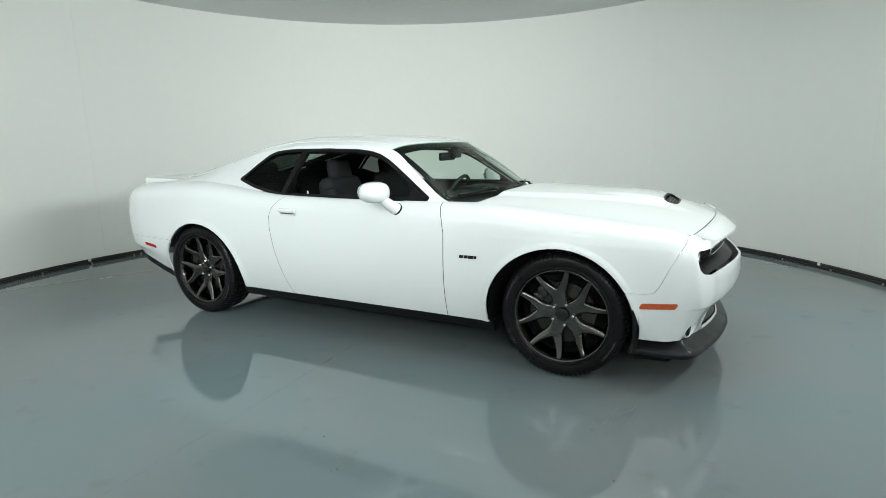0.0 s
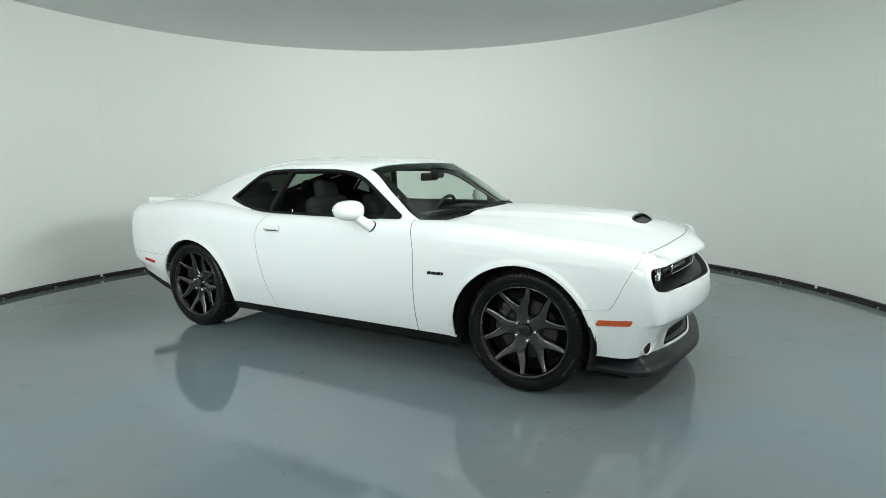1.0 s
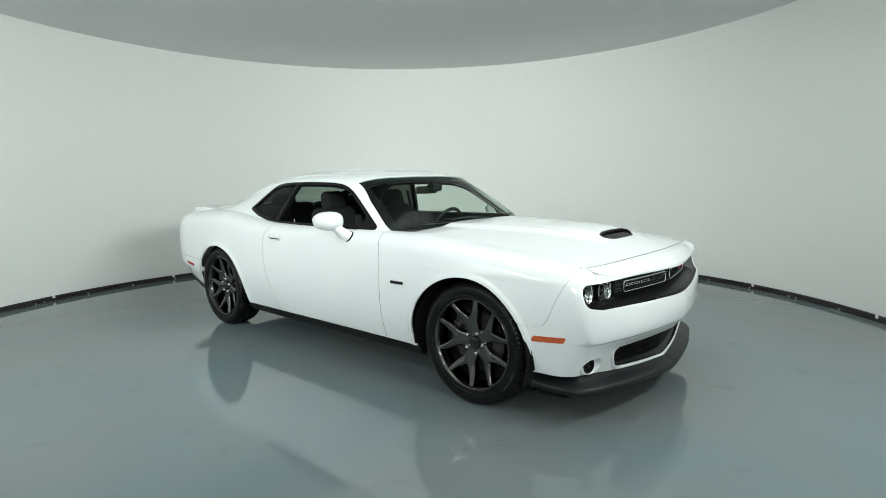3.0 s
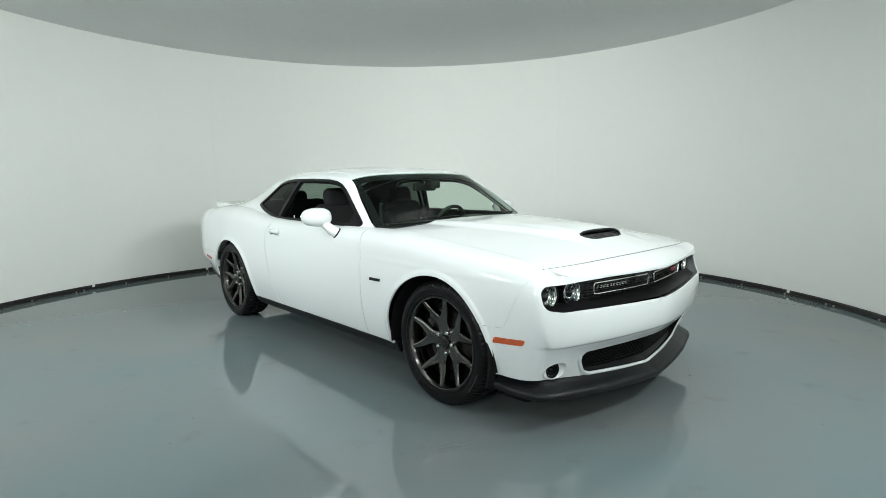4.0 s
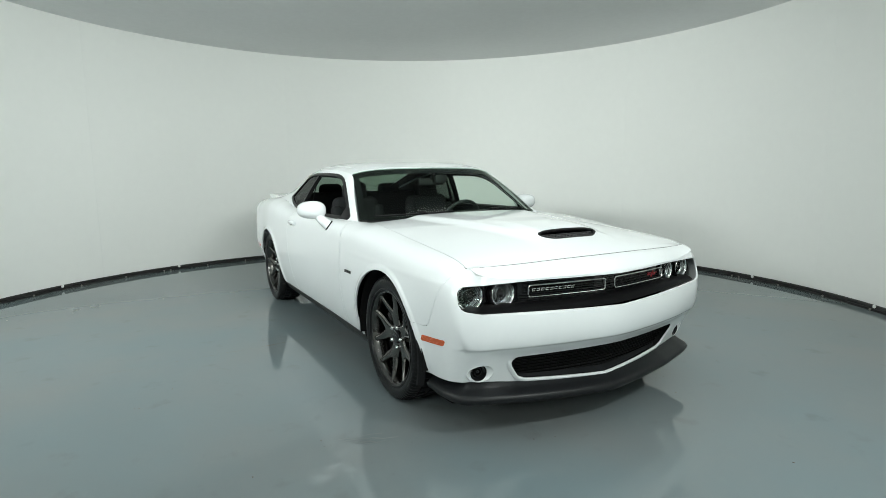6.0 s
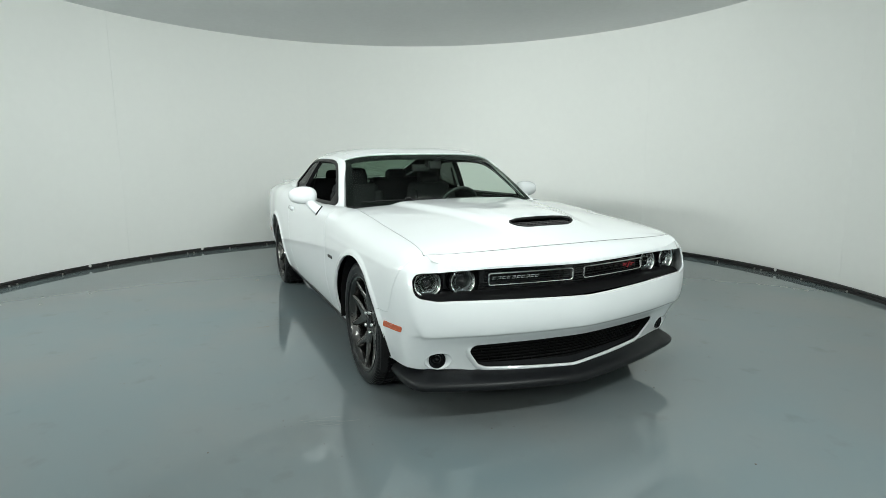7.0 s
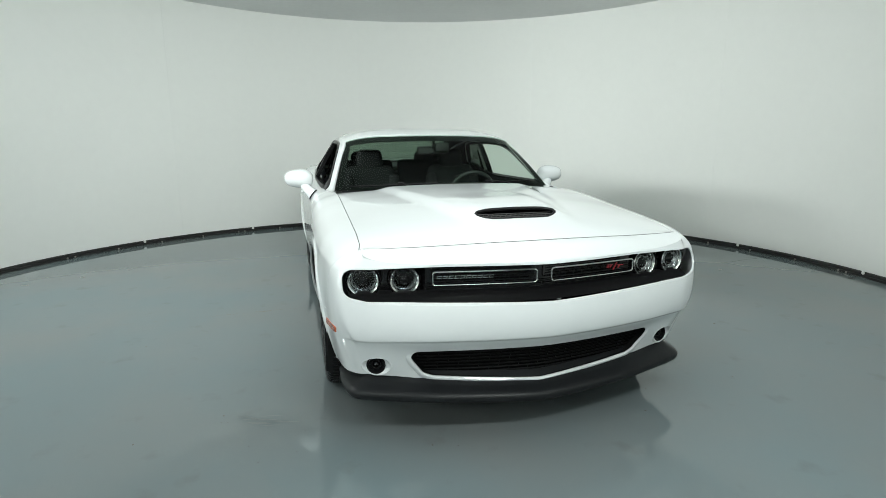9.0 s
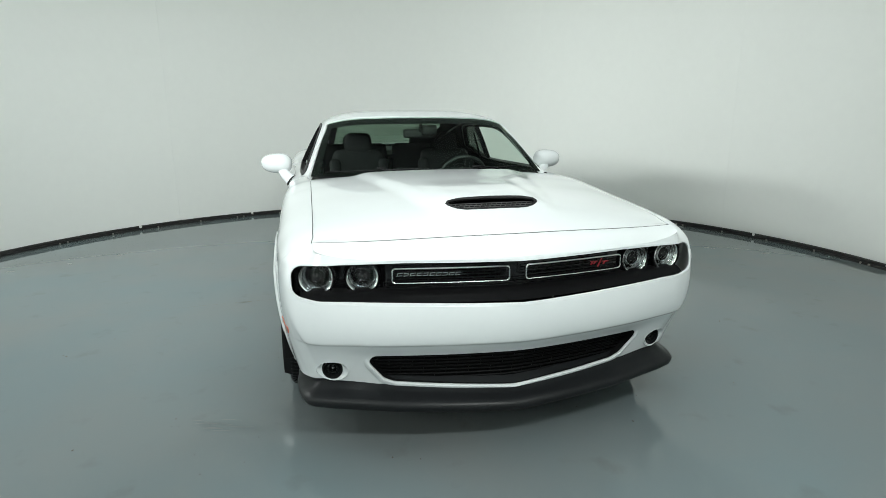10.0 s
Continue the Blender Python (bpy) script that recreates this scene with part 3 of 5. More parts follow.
def sunk_skin(s, v):
    p = skin(s, v)
    p[:, 1] *= 0.9975
    p[:, 2] -= 0.001
    return p


# dark strips just under the door gaps, standing in for the shade inside them
bm = patch(sunk_skin, side_s(0.80, -0.74, 150), np.linspace(0, 1, 90), [lambda x, y, z: 0.007 - np.abs(door_shape(x, z)), lambda x, y, z: 0.985 - z, lambda x, y, z: x - 0.2], flange=0.0)
both_sides("door_gap_shade", bm, BLACK_TRIM, car)
bm = patch(sunk_skin, side_s(0.80, -0.74, 150), np.linspace(0, 1, 90), [lambda x, y, z: 0.007 - np.abs(door_shape(x, z)), lambda x, y, z: 0.985 - z, lambda x, y, z: 0.2 - x], flange=0.0)
both_sides("door_gap_shade", bm, LINING, car)


def nose_skin(s, v):
    """The same sheet across the whole nose: s below nought on the left."""
    p = skin(np.abs(s), v)
    p[:, 1] = np.where(s < 0, -p[:, 1], p[:, 1])
    return p


NOSE_S = s_at(1.78)
bm = patch(nose_skin, np.linspace(-NOSE_S, NOSE_S, 281), np.linspace(0, 1, 120),
           [no_arch, lambda x, y, z: np.where(x > 1.95, grille_shape(y, z), 1.0),
            lambda x, y, z: np.where(x > 1.95, intake_shape(y, z), 1.0), fog_hole], flange=0.006, outward=lambda c: Vector((1.2, 0, 0.55)), way_cuts=[lambda u, z: -nose_shape(plan_x(np.abs(u)), z) - GAP * 0.4])
bumper = part("front_bumper", bm, PAINT, car)

# hood, with a raised middle and a scoop
crown = curve((0.85, 1.010), (1.2, 1.003), (1.6, 0.984), (1.9, 0.946), (2.05, 0.916), (2.2, 0.866), (2.3, 0.80))


def hood_z(x, y):
    a = np.abs(y)
    k = np.minimum(a / 0.778, 1.0) ** 2.3
    z = crown(x + 0.04 * (np.sqrt(a * a + 0.0009) - 0.03) + 0.11 * a * a) * (1 - k) + top_z(x) * k
    wide = np.interp(x, [0.9, 1.9], [0.50, 0.27])
    z = z + 0.017 * (1 - step(wide - 0.055, wide + 0.055, a)) * (1 - step(1.80, 2.12, x))
    hump = np.where(x < 1.905, 0.018 * step(1.40, 1.88, x), 0.018 * (1 - step(1.905, 1.965, x)))
    return z + hump * (1 - step(0.17, 0.27, a))


def hood_cut(y):
    return 2.199 - 0.092 * (np.sqrt(y * y + 0.0025) / 0.778) ** 1.5


# the hood's sides follow the fenders' upper edges
brim_s = np.linspace(s_at(0.70), s_at(2.21), 400)
brim = skin(brim_s, np.ones(400))
brim_y = lambda x: np.interp(x, brim[:, 0], -brim[:, 1])
brim_drop = lambda x: hood_z(x, np.full(np.shape(x), 0.7757)) - np.interp(x, brim[:, 0], brim[:, 2])


def hood(u, v):
    x = (0.955 - 0.06 * v * v) * (1 - u) + (hood_cut(v * 0.7735) - 0.0025) * u
    y = v * (brim_y(x) - 0.0035)
    return np.stack([x, y, hood_z(x, y) - brim_drop(x) * np.abs(v) ** 8], -1)


scoop_shape = poly([(1.925, -0.19), (1.908, -0.10), (1.906, 0.10), (1.925, 0.19), (1.968, 0.13), (1.970, -0.13)], 0.014)
bm = patch(hood, np.linspace(0, 1, 90), np.linspace(-1, 1, 110), [lambda x, y, z: scoop_shape(x, y)], flange=0.008)
part("hood", bm, PAINT, car, "white hood with a raised middle and a central scoop")

# black tubes sunk in the hood's cut lines give the gaps their shade
ys = np.linspace(-0.771, 0.771, 160)
xs = hood_cut(ys)
part("hood_gap_shade", tube(list(zip(xs, ys, hood_z(xs, ys) - 0.0026)), 0.0030, 6), BLACK_TRIM, car)
for k in (-1, 1):
    xs = np.linspace(0.90, 2.10, 40)
    part("hood_gap_shade", tube(list(zip(xs, k * (brim_y(xs) - 0.0018), hood_z(xs, np.full(40, 0.7757)) - brim_drop(xs) - 0.0040)), 0.0018, 6), BLACK_TRIM, car)

# the panel between the hood's front edge and the brow over the grille
edge_s = np.linspace(0, s_at(2.05), 400)
edge_y = -skin(edge_s, np.ones(400))[:, 1]
HEAD_S = float(np.interp(0.772, edge_y, edge_s))


def header(s, w):
    a = skin(np.abs(s), np.ones(len(s)))
    y = -a[:, 1] * 0.7745 / 0.772
    bx = hood_cut(y) + 0.0025
    b = np.stack([bx, -y, hood_z(bx, y)], -1)
    p = a * (1 - w)[:, None] + b * w[:, None]
    p[:, 2] += 0.012 * np.sin(np.pi * w) * (1 - step(0.55, 1.0, np.abs(s) / HEAD_S))
    y = np.abs(p[:, 1])
    y = y * (1 + (y / 0.7745) ** 8 * ((brim_y(p[:, 0]) - 0.0008) / 0.7745 - 1))
    p[:, 1] = np.where(s < 0, y, -y)
    return p


part("header_panel", patch(header, np.linspace(-HEAD_S, HEAD_S, 121), np.linspace(0, 1, 12), flange=0.015), PAINT, car)

# ---- upper body ----
rail_y = curve((0.70, 0.795), (0.677, 0.788), (0.45, 0.722), (0.20, 0.650), (-0.2, 0.648), (-0.6, 0.645), (-1.0, 0.635), (-1.4, 0.615), (-1.8, 0.60), (-2.05, 0.60), (-2.42, 0.60))
rail_z = curve((0.70, 0.978), (0.677, 0.984), (0.45, 1.135), (0.20, 1.298), (0.0, 1.322), (-0.25, 1.335), (-0.6, 1.330), (-1.0, 1.285), (-1.4, 1.190), (-1.8, 1.098), (-2.05, 1.064), (-2.42, 1.045))
roof_z = curve((0.34, 1.347), (0.2, 1.373), (0.05, 1.393), (-0.2, 1.405), (-0.6, 1.405), (-1.0, 1.366), (-1.4, 1.277), (-1.8, 1.157), (-2.0, 1.095), (-2.12, 1.072), (-2.42, 1.055))


def cabin_side(x, w):
    """Between the belt (0) and the roof rail (1), leaning in and rounded at the top. The right side."""
    by, bz, ry, rz = top_y(x), top_z(x), rail_y(x), rail_z(x)
    h = np.clip((rz - bz) / 0.3, 0.02, 1)
    cy, cz = ry + 0.062 * h, rz - 0.055 * h
    y = by * (1 - w) ** 2 + 2 * cy * w * (1 - w) + ry * w * w
    z = bz * (1 - w) ** 2 + 2 * cz * w * (1 - w) + rz * w * w
    return np.stack([x, -y, z], -1)


WINDOW = [(0.560, 0.992), (0.28, 1.178), (0.21, 1.221), (0.14, 1.254), (0.06, 1.276), (-0.05, 1.289), (-0.30, 1.297), (-0.60, 1.296), (-0.72, 1.291), (-0.81, 1.279), (-0.872, 1.257), (-0.960, 1.193), (-1.035, 1.130), (-1.086, 1.092), (-0.92, 1.042), (-0.72, 1.005), (-0.62, 0.994), (-0.3, 0.990)]
window_shape = poly(WINDOW, 0.014)
bm = patch(cabin_side, np.linspace(0.70, -2.38, 190), np.linspace(0, 1, 30), [lambda x, y, z: window_shape(x, z)], flange=0.03)
both_sides("roof_pillar", bm, PAINT, car)


def proud(surface, d):
    """A sheet parallel to another, d further out in y and z."""
    def at(u, v):
        p = surface(u, v)
        q, r = surface(u + 1e-3, v), surface(u, v + 1e-3)
        n = np.cross(q - p, r - p)
        n /= np.linalg.norm(n, axis=1)[:, None] + 1e-12
        n *= np.where(n[:, 2] + 0.2 * np.abs(n[:, 1]) < 0, -1, 1)[:, None]
        return p + n * d
    return at


bm = patch(proud(cabin_side, 0.004), np.linspace(0.66, -1.16, 150), np.linspace(0.0, 1, 50), [lambda x, y, z: -window_shape(x, z), lambda x, y, z: window_shape(x, z) + 0.021], flange=0.03)
both_sides("window_trim", bm, BLACK_TRIM, car, "black window surround")
post_shape = poly([(-0.610, 0.96), (-0.652, 0.96), (-0.535, 1.33), (-0.485, 1.33)])
inner = lambda x, y, z: -window_shape(x, z) - 0.016
bm = patch(proud(cabin_side, 0.002), np.linspace(-0.40, -0.70, 40), np.linspace(0, 1, 40), [inner, lambda x, y, z: -post_shape(x, z)], flange=0.03)
both_sides("window_post", bm, BLACK_TRIM, car)
sail_shape = poly([(0.60, 0.95), (0.425, 0.95), (0.44, 1.065)])
bm = patch(proud(cabin_side, 0.001), np.linspace(0.62, 0.38, 40), np.linspace(0, 1, 40), [inner, lambda x, y, z: -sail_shape(x, z)], flange=0.02)
both_sides("mirror_sail", bm, BLACK_TRIM, car, "black triangle behind the mirror")
bm = patch(proud(cabin_side, -0.004), np.linspace(-0.45, -1.14, 60), np.linspace(0, 1, 40), [inner, lambda x, y, z: post_shape(x, z), lambda x, y, z: -0.53 - x + 0.316 * (z - 1.3)], flange=0.0)
both_sides("quarter_window", bm, PRIVACY, car, "dark tinted fixed side glass")


def roof(x, a):
    y = a * rail_y(x)
    z = rail_z(x) + (roof_z(x) - rail_z(x)) * (1 - np.abs(a) ** 4.5)
    return np.stack([x, y, z], -1)


def roof_front(u, a):
    x = (0.335 - 0.135 * a * a) * (1 - u) - 2.38 * u
    return roof(x, a)


rear_glass = poly([(-1.12, -0.48), (-1.09, 0.0), (-1.12, 0.48), (-1.93, 0.50), (-1.95, 0.0), (-1.93, -0.50)], 0.03)
part("roof", patch(roof_front, np.linspace(0, 1, 120), np.linspace(-1, 1, 61), [lambda x, y, z: rear_glass(x, y)], flange=0.02), PAINT, car)
part("rear_window", patch(roof_front, np.linspace(0.4, 1, 60), np.linspace(-1, 1, 61), [lambda x, y, z: -rear_glass(x, y) + 0.004], flange=0.0), TINTED, car, "green tinted rear glass")
for k in (-1, 1):
    xs = np.linspace(0.16, -1.6, 40)
    p = roof(xs, np.full(40, k * 0.90))
    part("roof_joint", tube([(x, y, z + 0.0005) for x, y, z in p], 0.0028, 6), PAINT, car)


def windshield(a, b):
    base = np.stack([0.865 - 0.188 * a * a, 0.783 * a, 0.985 - 0.004 * a * a], -1)
    top = np.stack([0.335 - 0.135 * a * a, 0.648 * a, 1.344 - 0.012 * a * a - 0.036 * a ** 6], -1)
    p = base * (1 - b)[:, None] + top * b[:, None]
    p[:, 2] += 0.022 * np.sin(np.pi * b) * (1 - 0.5 * a * a)
    p[:, 0] += 0.010 * np.sin(np.pi * b)
    return p


pane = part("windshield", patch(windshield, np.linspace(-0.985, 0.985, 60), np.linspace(0, 1.0, 30), flange=0.0), WINDSHIELD, car, "clear windshield glass")


def windshield_edge(a, b):
    p = windshield(a, b)
    return p + np.array([-0.004, 0, -0.005])


bm = bmesh.new()
for aa, bb in ((np.linspace(-0.99, -0.925, 6), np.linspace(0, 1.005, 40)), (np.linspace(0.925, 0.99, 6), np.linspace(0, 1.005, 40)),
               (np.linspace(-0.93, 0.93, 60), np.linspace(0.865, 1.005, 7)), (np.linspace(-0.93, 0.93, 60), np.linspace(-0.02, 0.05, 5))):
    piece = patch(windshield_edge, aa, bb, flange=0.0)
    me = bpy.data.meshes.new("t")
    piece.to_mesh(me)
    bm.from_mesh(me)
    bpy.data.meshes.remove(me)
    piece.free()
part("windshield_border", bm, BLACK_TRIM, pane, "black ceramic glass border")

# cowl under the wipers
bm = patch(lambda u, v: np.stack([(0.90 - 0.17 * v * v) * (1 - u) + (0.985 - 0.07 * v * v) * u, v * 0.775, 0.972 - 0.008 * v * v + 0.0 * u], -1), np.linspace(0, 1, 6), np.linspace(-1, 1, 40), flange=0.02)
part("cowl_panel", bm, BLACK_TRIM, car)

# deck spoiler
def wing(u, a):
    y = a * 0.72
    side = np.abs(a) ** 5
    x = (-2.02 + 0.38 * side) * (1 - u) + (-2.43 + 0.09 * side) * u
    z = 1.058 + 0.024 * u ** 0.8 + 0.006 * np.sin(np.pi * u) - 0.008 * side
    return np.stack([x, y, z], -1)


part("spoiler", patch(wing, np.linspace(0, 1, 16), np.linspace(-1, 1, 80), flange=0.042), PAINT, car, "low white deck spoiler")
part("tail_panel", rounded_box(-2.30, 0, 0.98, 0.18, 1.30, 0.14, 0.03), PAINT, car)


# ---- wheels ----
def rounded_way(points, n=6):
    """A smooth line through places in a plane, with its ends kept."""
    p = np.array(points, float)
    p = np.vstack([2 * p[0] - p[1], p, 2 * p[-1] - p[-2]])
    t = np.linspace(0, 1, n, endpoint=False)[:, None]
    way = [0.5 * (2 * p[i] + (p[i + 1] - p[i - 1]) * t + (2 * p[i - 1] - 5 * p[i] + 4 * p[i + 1] - p[i + 2]) * t ** 2 + (3 * p[i] - p[i - 1] - 3 * p[i + 1] + p[i + 2]) * t ** 3) for i in range(1, len(p) - 2)]
    return np.vstack(way + [p[-2:-1]])


def spoke():
    """One forked spoke: a flat face with bevelled edges and deep flanks, rising from the hub to the rim."""
    flank = rounded_way([(0.030, 0.047), (0.070, 0.0435), (0.100, 0.0435), (0.122, 0.0505), (0.1455, 0.064), (0.172, 0.078), (0.196, 0.0885), (0.218, 0.0975), (0.238, 0.104)])
    inner = rounded_way([(0.249, 0.074), (0.230, 0.0645), (0.210, 0.0525), (0.190, 0.0385), (0.1735, 0.0235), (0.162, 0.0115), (0.154, 0.0045), (0.151, 0.0)])
    half = np.vstack([flank, inner])
    way = np.vstack([half[:-1], half[::-1] * (1, -1)])
    ahead, back = np.roll(way, -1, 0) - way, way - np.roll(way, 1, 0)
    d = ahead / np.linalg.norm(ahead, axis=1)[:, None] + back / np.linalg.norm(back, axis=1)[:, None]
    d /= np.linalg.norm(d, axis=1)[:, None]
    inward = np.stack([d[:, 1], -d[:, 0]], 1)
    bm = bmesh.new()
    rings = []
    for ins, drop in ((0.0, 0.046), (0.0, 0.011), (0.0012, 0.0075), (0.0045, 0.0035), (0.0085, 0.0010), (0.0125, 0.0)):
        q = way + inward * ins
        rings.append([bm.verts.new((u, -(0.062 + 0.043 * (max(u - 0.05, 0.0) / 0.20) ** 1.6) + drop, w)) for u, w in q])
    n = len(way)
    for p, q in zip(rings, rings[1:]):
        for k in range(n):
            bm.faces.new((p[k], p[(k + 1) % n], q[(k + 1) % n], q[k]))
    # the face: each arm as a strip between its two edges, then the stem
    top, crotch = rings[-1], len(half) - 1
    for side in (1, -1):
        at = (lambda k: top[k]) if side > 0 else (lambda k: top[(2 * crotch - k) % n])
        f, i, stem = len(flank) - 1, len(flank), 20
        while f > stem or i < crotch:
            if i < crotch and (f == stem or (len(flank) - 1 - f) * (crotch - len(flank)) >= (i - len(flank)) * (len(flank) - 1 - stem)):
                bm.faces.new((at(f), at(i), at(i + 1)))
                i += 1
            else:
                bm.faces.new((at(f), at(i), at(f - 1)))
                f -= 1
    bm.faces.new([top[k] for k in range(stem + 1)] + [top[crotch]] + [top[2 * crotch - k] for k in range(stem, -1, -1)])
    bmesh.ops.recalc_face_normals(bm, faces=bm.faces[:])
    return bm


SPOKE = to_mesh("spoke", spoke())
SPOKE.materials.append(GRAPHITE)
SPOKE.shade_smooth()
SPOKE.set_sharp_from_angle(angle=radians(50))


def polar(r, deg):
    return r * math.cos(radians(deg)), r * math.sin(radians(deg))


def build_wheel(turn):
    """A wheel about its own middle, its outer face towards -y."""
    w = new("wheel")
    w["label"] = "dark graphite alloy wheel with five forked spokes"
    tread = [(0.262, -0.106), (0.267, -0.113), (0.272, -0.1195), (0.279, -0.1205), (0.283, -0.1175), (0.292, -0.1205), (0.310, -0.1235), (0.330, -0.119), (0.346, -0.107), (0.352, -0.092), (0.355, -0.068), (0.348, -0.066), (0.348, -0.058), (0.3565, -0.056),
             (0.357, -0.014), (0.349, -0.012), (0.349, 0.012), (0.357, 0.014), (0.3565, 0.056), (0.348, 0.058), (0.355, 0.068), (0.352, 0.092), (0.346, 0.107), (0.330, 0.119), (0.305, 0.1235), (0.262, 0.106)]
    groove = lambda i, j: -0.007 if (j in (8, 9, 10, 20, 21, 22) and i % 3 == 0) else -0.006 if (j in (13, 14, 17, 18) and i % 6 < 2) else 0.0
    tyre = part("tyre", lathe(tread, 240, wobble=groove), RUBBER, w, "black road tyre with worn pale sidewall marks", 30)
    for a0, a1, r in ((140, 168, 0.318), (318, 342, 0.318), (200, 218, 0.318)):
        bm = bmesh.new()
        a = a0
        while a < a1:
            wide = rng.uniform(0.5, 1.6)
            lathe([(r - rng.uniform(0.003, 0.007), -0.1236), (r + rng.uniform(0.002, 0.005), -0.1225)], 1, bm=bm, arc=(a, a + wide))
            a += wide + rng.uniform(0.7, 2.2)
        part("sidewall_mark", bm, WHITE_INK, tyre)
    part("rim", lathe([(0.262, -0.100), (0.268, -0.108), (0.264, -0.111), (0.257, -0.109), (0.252, -0.100), (0.247, -0.088), (0.242, -0.05), (0.236, 0.02), (0.245, 0.09), (0.262, 0.10)], 96), GRAPHITE, w)
    part("barrel", lathe([(0.238, -0.02), (0.232, 0.03), (0.05, 0.045), (0.0, 0.045)], 48), LINER, w)
    part("brake_disc", lathe([(0.175, 0.005), (0.175, -0.020), (0.095, -0.022), (0.085, -0.045), (0.0, -0.045)], 48), STEEL, w)
    bm = bmesh.new()
    for a in (-32, -16, 0, 16, 32):
        p = polar(0.165, 155 + a)
        rounded_box(p[0], -0.01, p[1], 0.06, 0.07, 0.06, 0.012, 2, bm)
    part("brake_caliper", bm, DARK_ALLOY, w)
    for k in range(5):
        ax = turn + 72 * k
        o = new("spoke", SPOKE)
        o.parent, o.matrix_basis = w, pose(0, 0, 0, 0, -ax, 0)
        p = polar(0.061, ax + 36)
        o = part("lug_nut", lathe([(0.0, -0.022), (0.007, -0.0215), (0.0115, -0.017), (0.0130, -0.002), (0.0130, 0.02)], 12), CHROME, w, "bright chrome lug nut")
        o.location = (p[0], -0.060, p[1])
    part("hub_plate", lathe([(0.0, -0.056), (0.070, -0.056), (0.080, -0.050), (0.082, -0.030)], 40), GRAPHITE, w)
    part("centre_cap", lathe([(0.0, -0.080), (0.026, -0.0795), (0.035, -0.076), (0.039, -0.068), (0.039, -0.05)], 36), GLOSS_BLACK, w, "black centre cap")
    p = polar(0.226, turn + 72 * 4 + 36 - 58)
    o = part("valve", lathe([(0.0, -0.085), (0.004, -0.085), (0.004, -0.04), (0.0, -0.04)], 10), CHROME, w)
    o.location = (p[0], 0, p[1])
    return w


HUB_Z, HUB_Y = 0.3625, 0.802
front_wheel = build_wheel(32.5)
rear_wheel = build_wheel(49)
for w, x in ((front_wheel, 1.458), (rear_wheel, -1.482)):
    w.parent = car
    w.matrix_basis = pose(x, -HUB_Y, HUB_Z) @ Matrix.Diagonal((1.02, 1, 1.02, 1))
    copy_thing(w, pose(x, HUB_Y, HUB_Z, 0, 0, 180))

# wheel wells, sills and underside
for x in (1.452, -1.447):
    bm = lathe([(0.430, -0.925 if x > 0 else -0.880), (0.432, -0.60), (0.0, -0.60)], 40, axis_at=(x, 0, 0.340), arc=(-6, 187) if x > 0 else (-8, 178))
    both_sides("wheel_well", bm, LINER, car, "black wheel well liner")
bm = lathe([(0.398, -0.930), (0.402, -0.938), (0.414, -0.936), (0.430, -0.905)], 24, axis_at=(1.452, 0, 0.345), arc=(-19, 30))
both_sides("arch_trim", bm, BLACK_TRIM, car)
bm = patch(lambda u, v: np.stack([u, -0.895 + 0.035 * v + 0.0 * u - 0.006 * np.sin(np.pi * v), 0.268 - 0.066 * v], -1), np.linspace(-1.03, 1.045, 40), np.linspace(0, 1, 8), flange=0.05)
both_sides("sill", bm, BLACK_TRIM, car, "matt black plastic sill")
bm = rounded_box(0, 0, 0.225, 3.9, 1.30, 0.05, 0.01)
rounded_box(0, 0, 0.235, 2.05, 1.74, 0.05, 0.01, bm=bm)
tray = [(2.235, 0.0), (2.20, 0.35), (2.12, 0.66), (2.02, 0.83), (1.86, 0.84), (1.86, 0.60), (1.00, 0.60)]
loop = tray + [(x, -y) for x, y in tray[:0:-1]]
low = [bm.verts.new((x, y, 0.158)) for x, y in loop]
high = [bm.verts.new((x, y, 0.172)) for x, y in loop]
bm.faces.new(low[::-1])
bm.faces.new(high)
for k in range(len(loop)):
    bm.faces.new((low[k], low[(k + 1) % len(loop)], high[(k + 1) % len(loop)], high[k]))
part("underbody", bm, LINER, car)
bm = patch(lambda s, v: skin(s, 0 * s) + np.stack([0 * s, 0.003 + 0.02 * v, 0.012 - 0.080 * v], -1), np.linspace(s_at(-1.876), s_at(-2.36), 24), np.linspace(0, 1, 5), flange=0.02)
both_sides("rear_valance", bm, BLACK_TRIM, car)

# ---- nose details ----
def nose_table():
    """The nose sheet's x over distance from the middle and height."""
    ys, zs, vs = np.linspace(0, 0.88, 45), np.linspace(0.23, 0.79, 57), np.linspace(0, 1, 160)
    way = np.tile(ys[:, None], (1, len(zs)))
    for _ in range(7):
        p = skin(np.repeat(way.ravel(), len(vs)), np.tile(vs, way.size)).reshape(*way.shape, len(vs), 3)
        out = np.zeros((*way.shape, 2))
        for i in range(len(ys)):
            for j in range(len(zs)):
                q = p[i, j]
                out[i, j] = np.interp(zs[j], q[:, 2], q[:, 0]), np.interp(zs[j], q[:, 2], -q[:, 1])
        way = way + ys[:, None] - out[..., 1]
    return ys, zs, out[..., 0]


TABLE_Y, TABLE_Z, TABLE_X = nose_table()


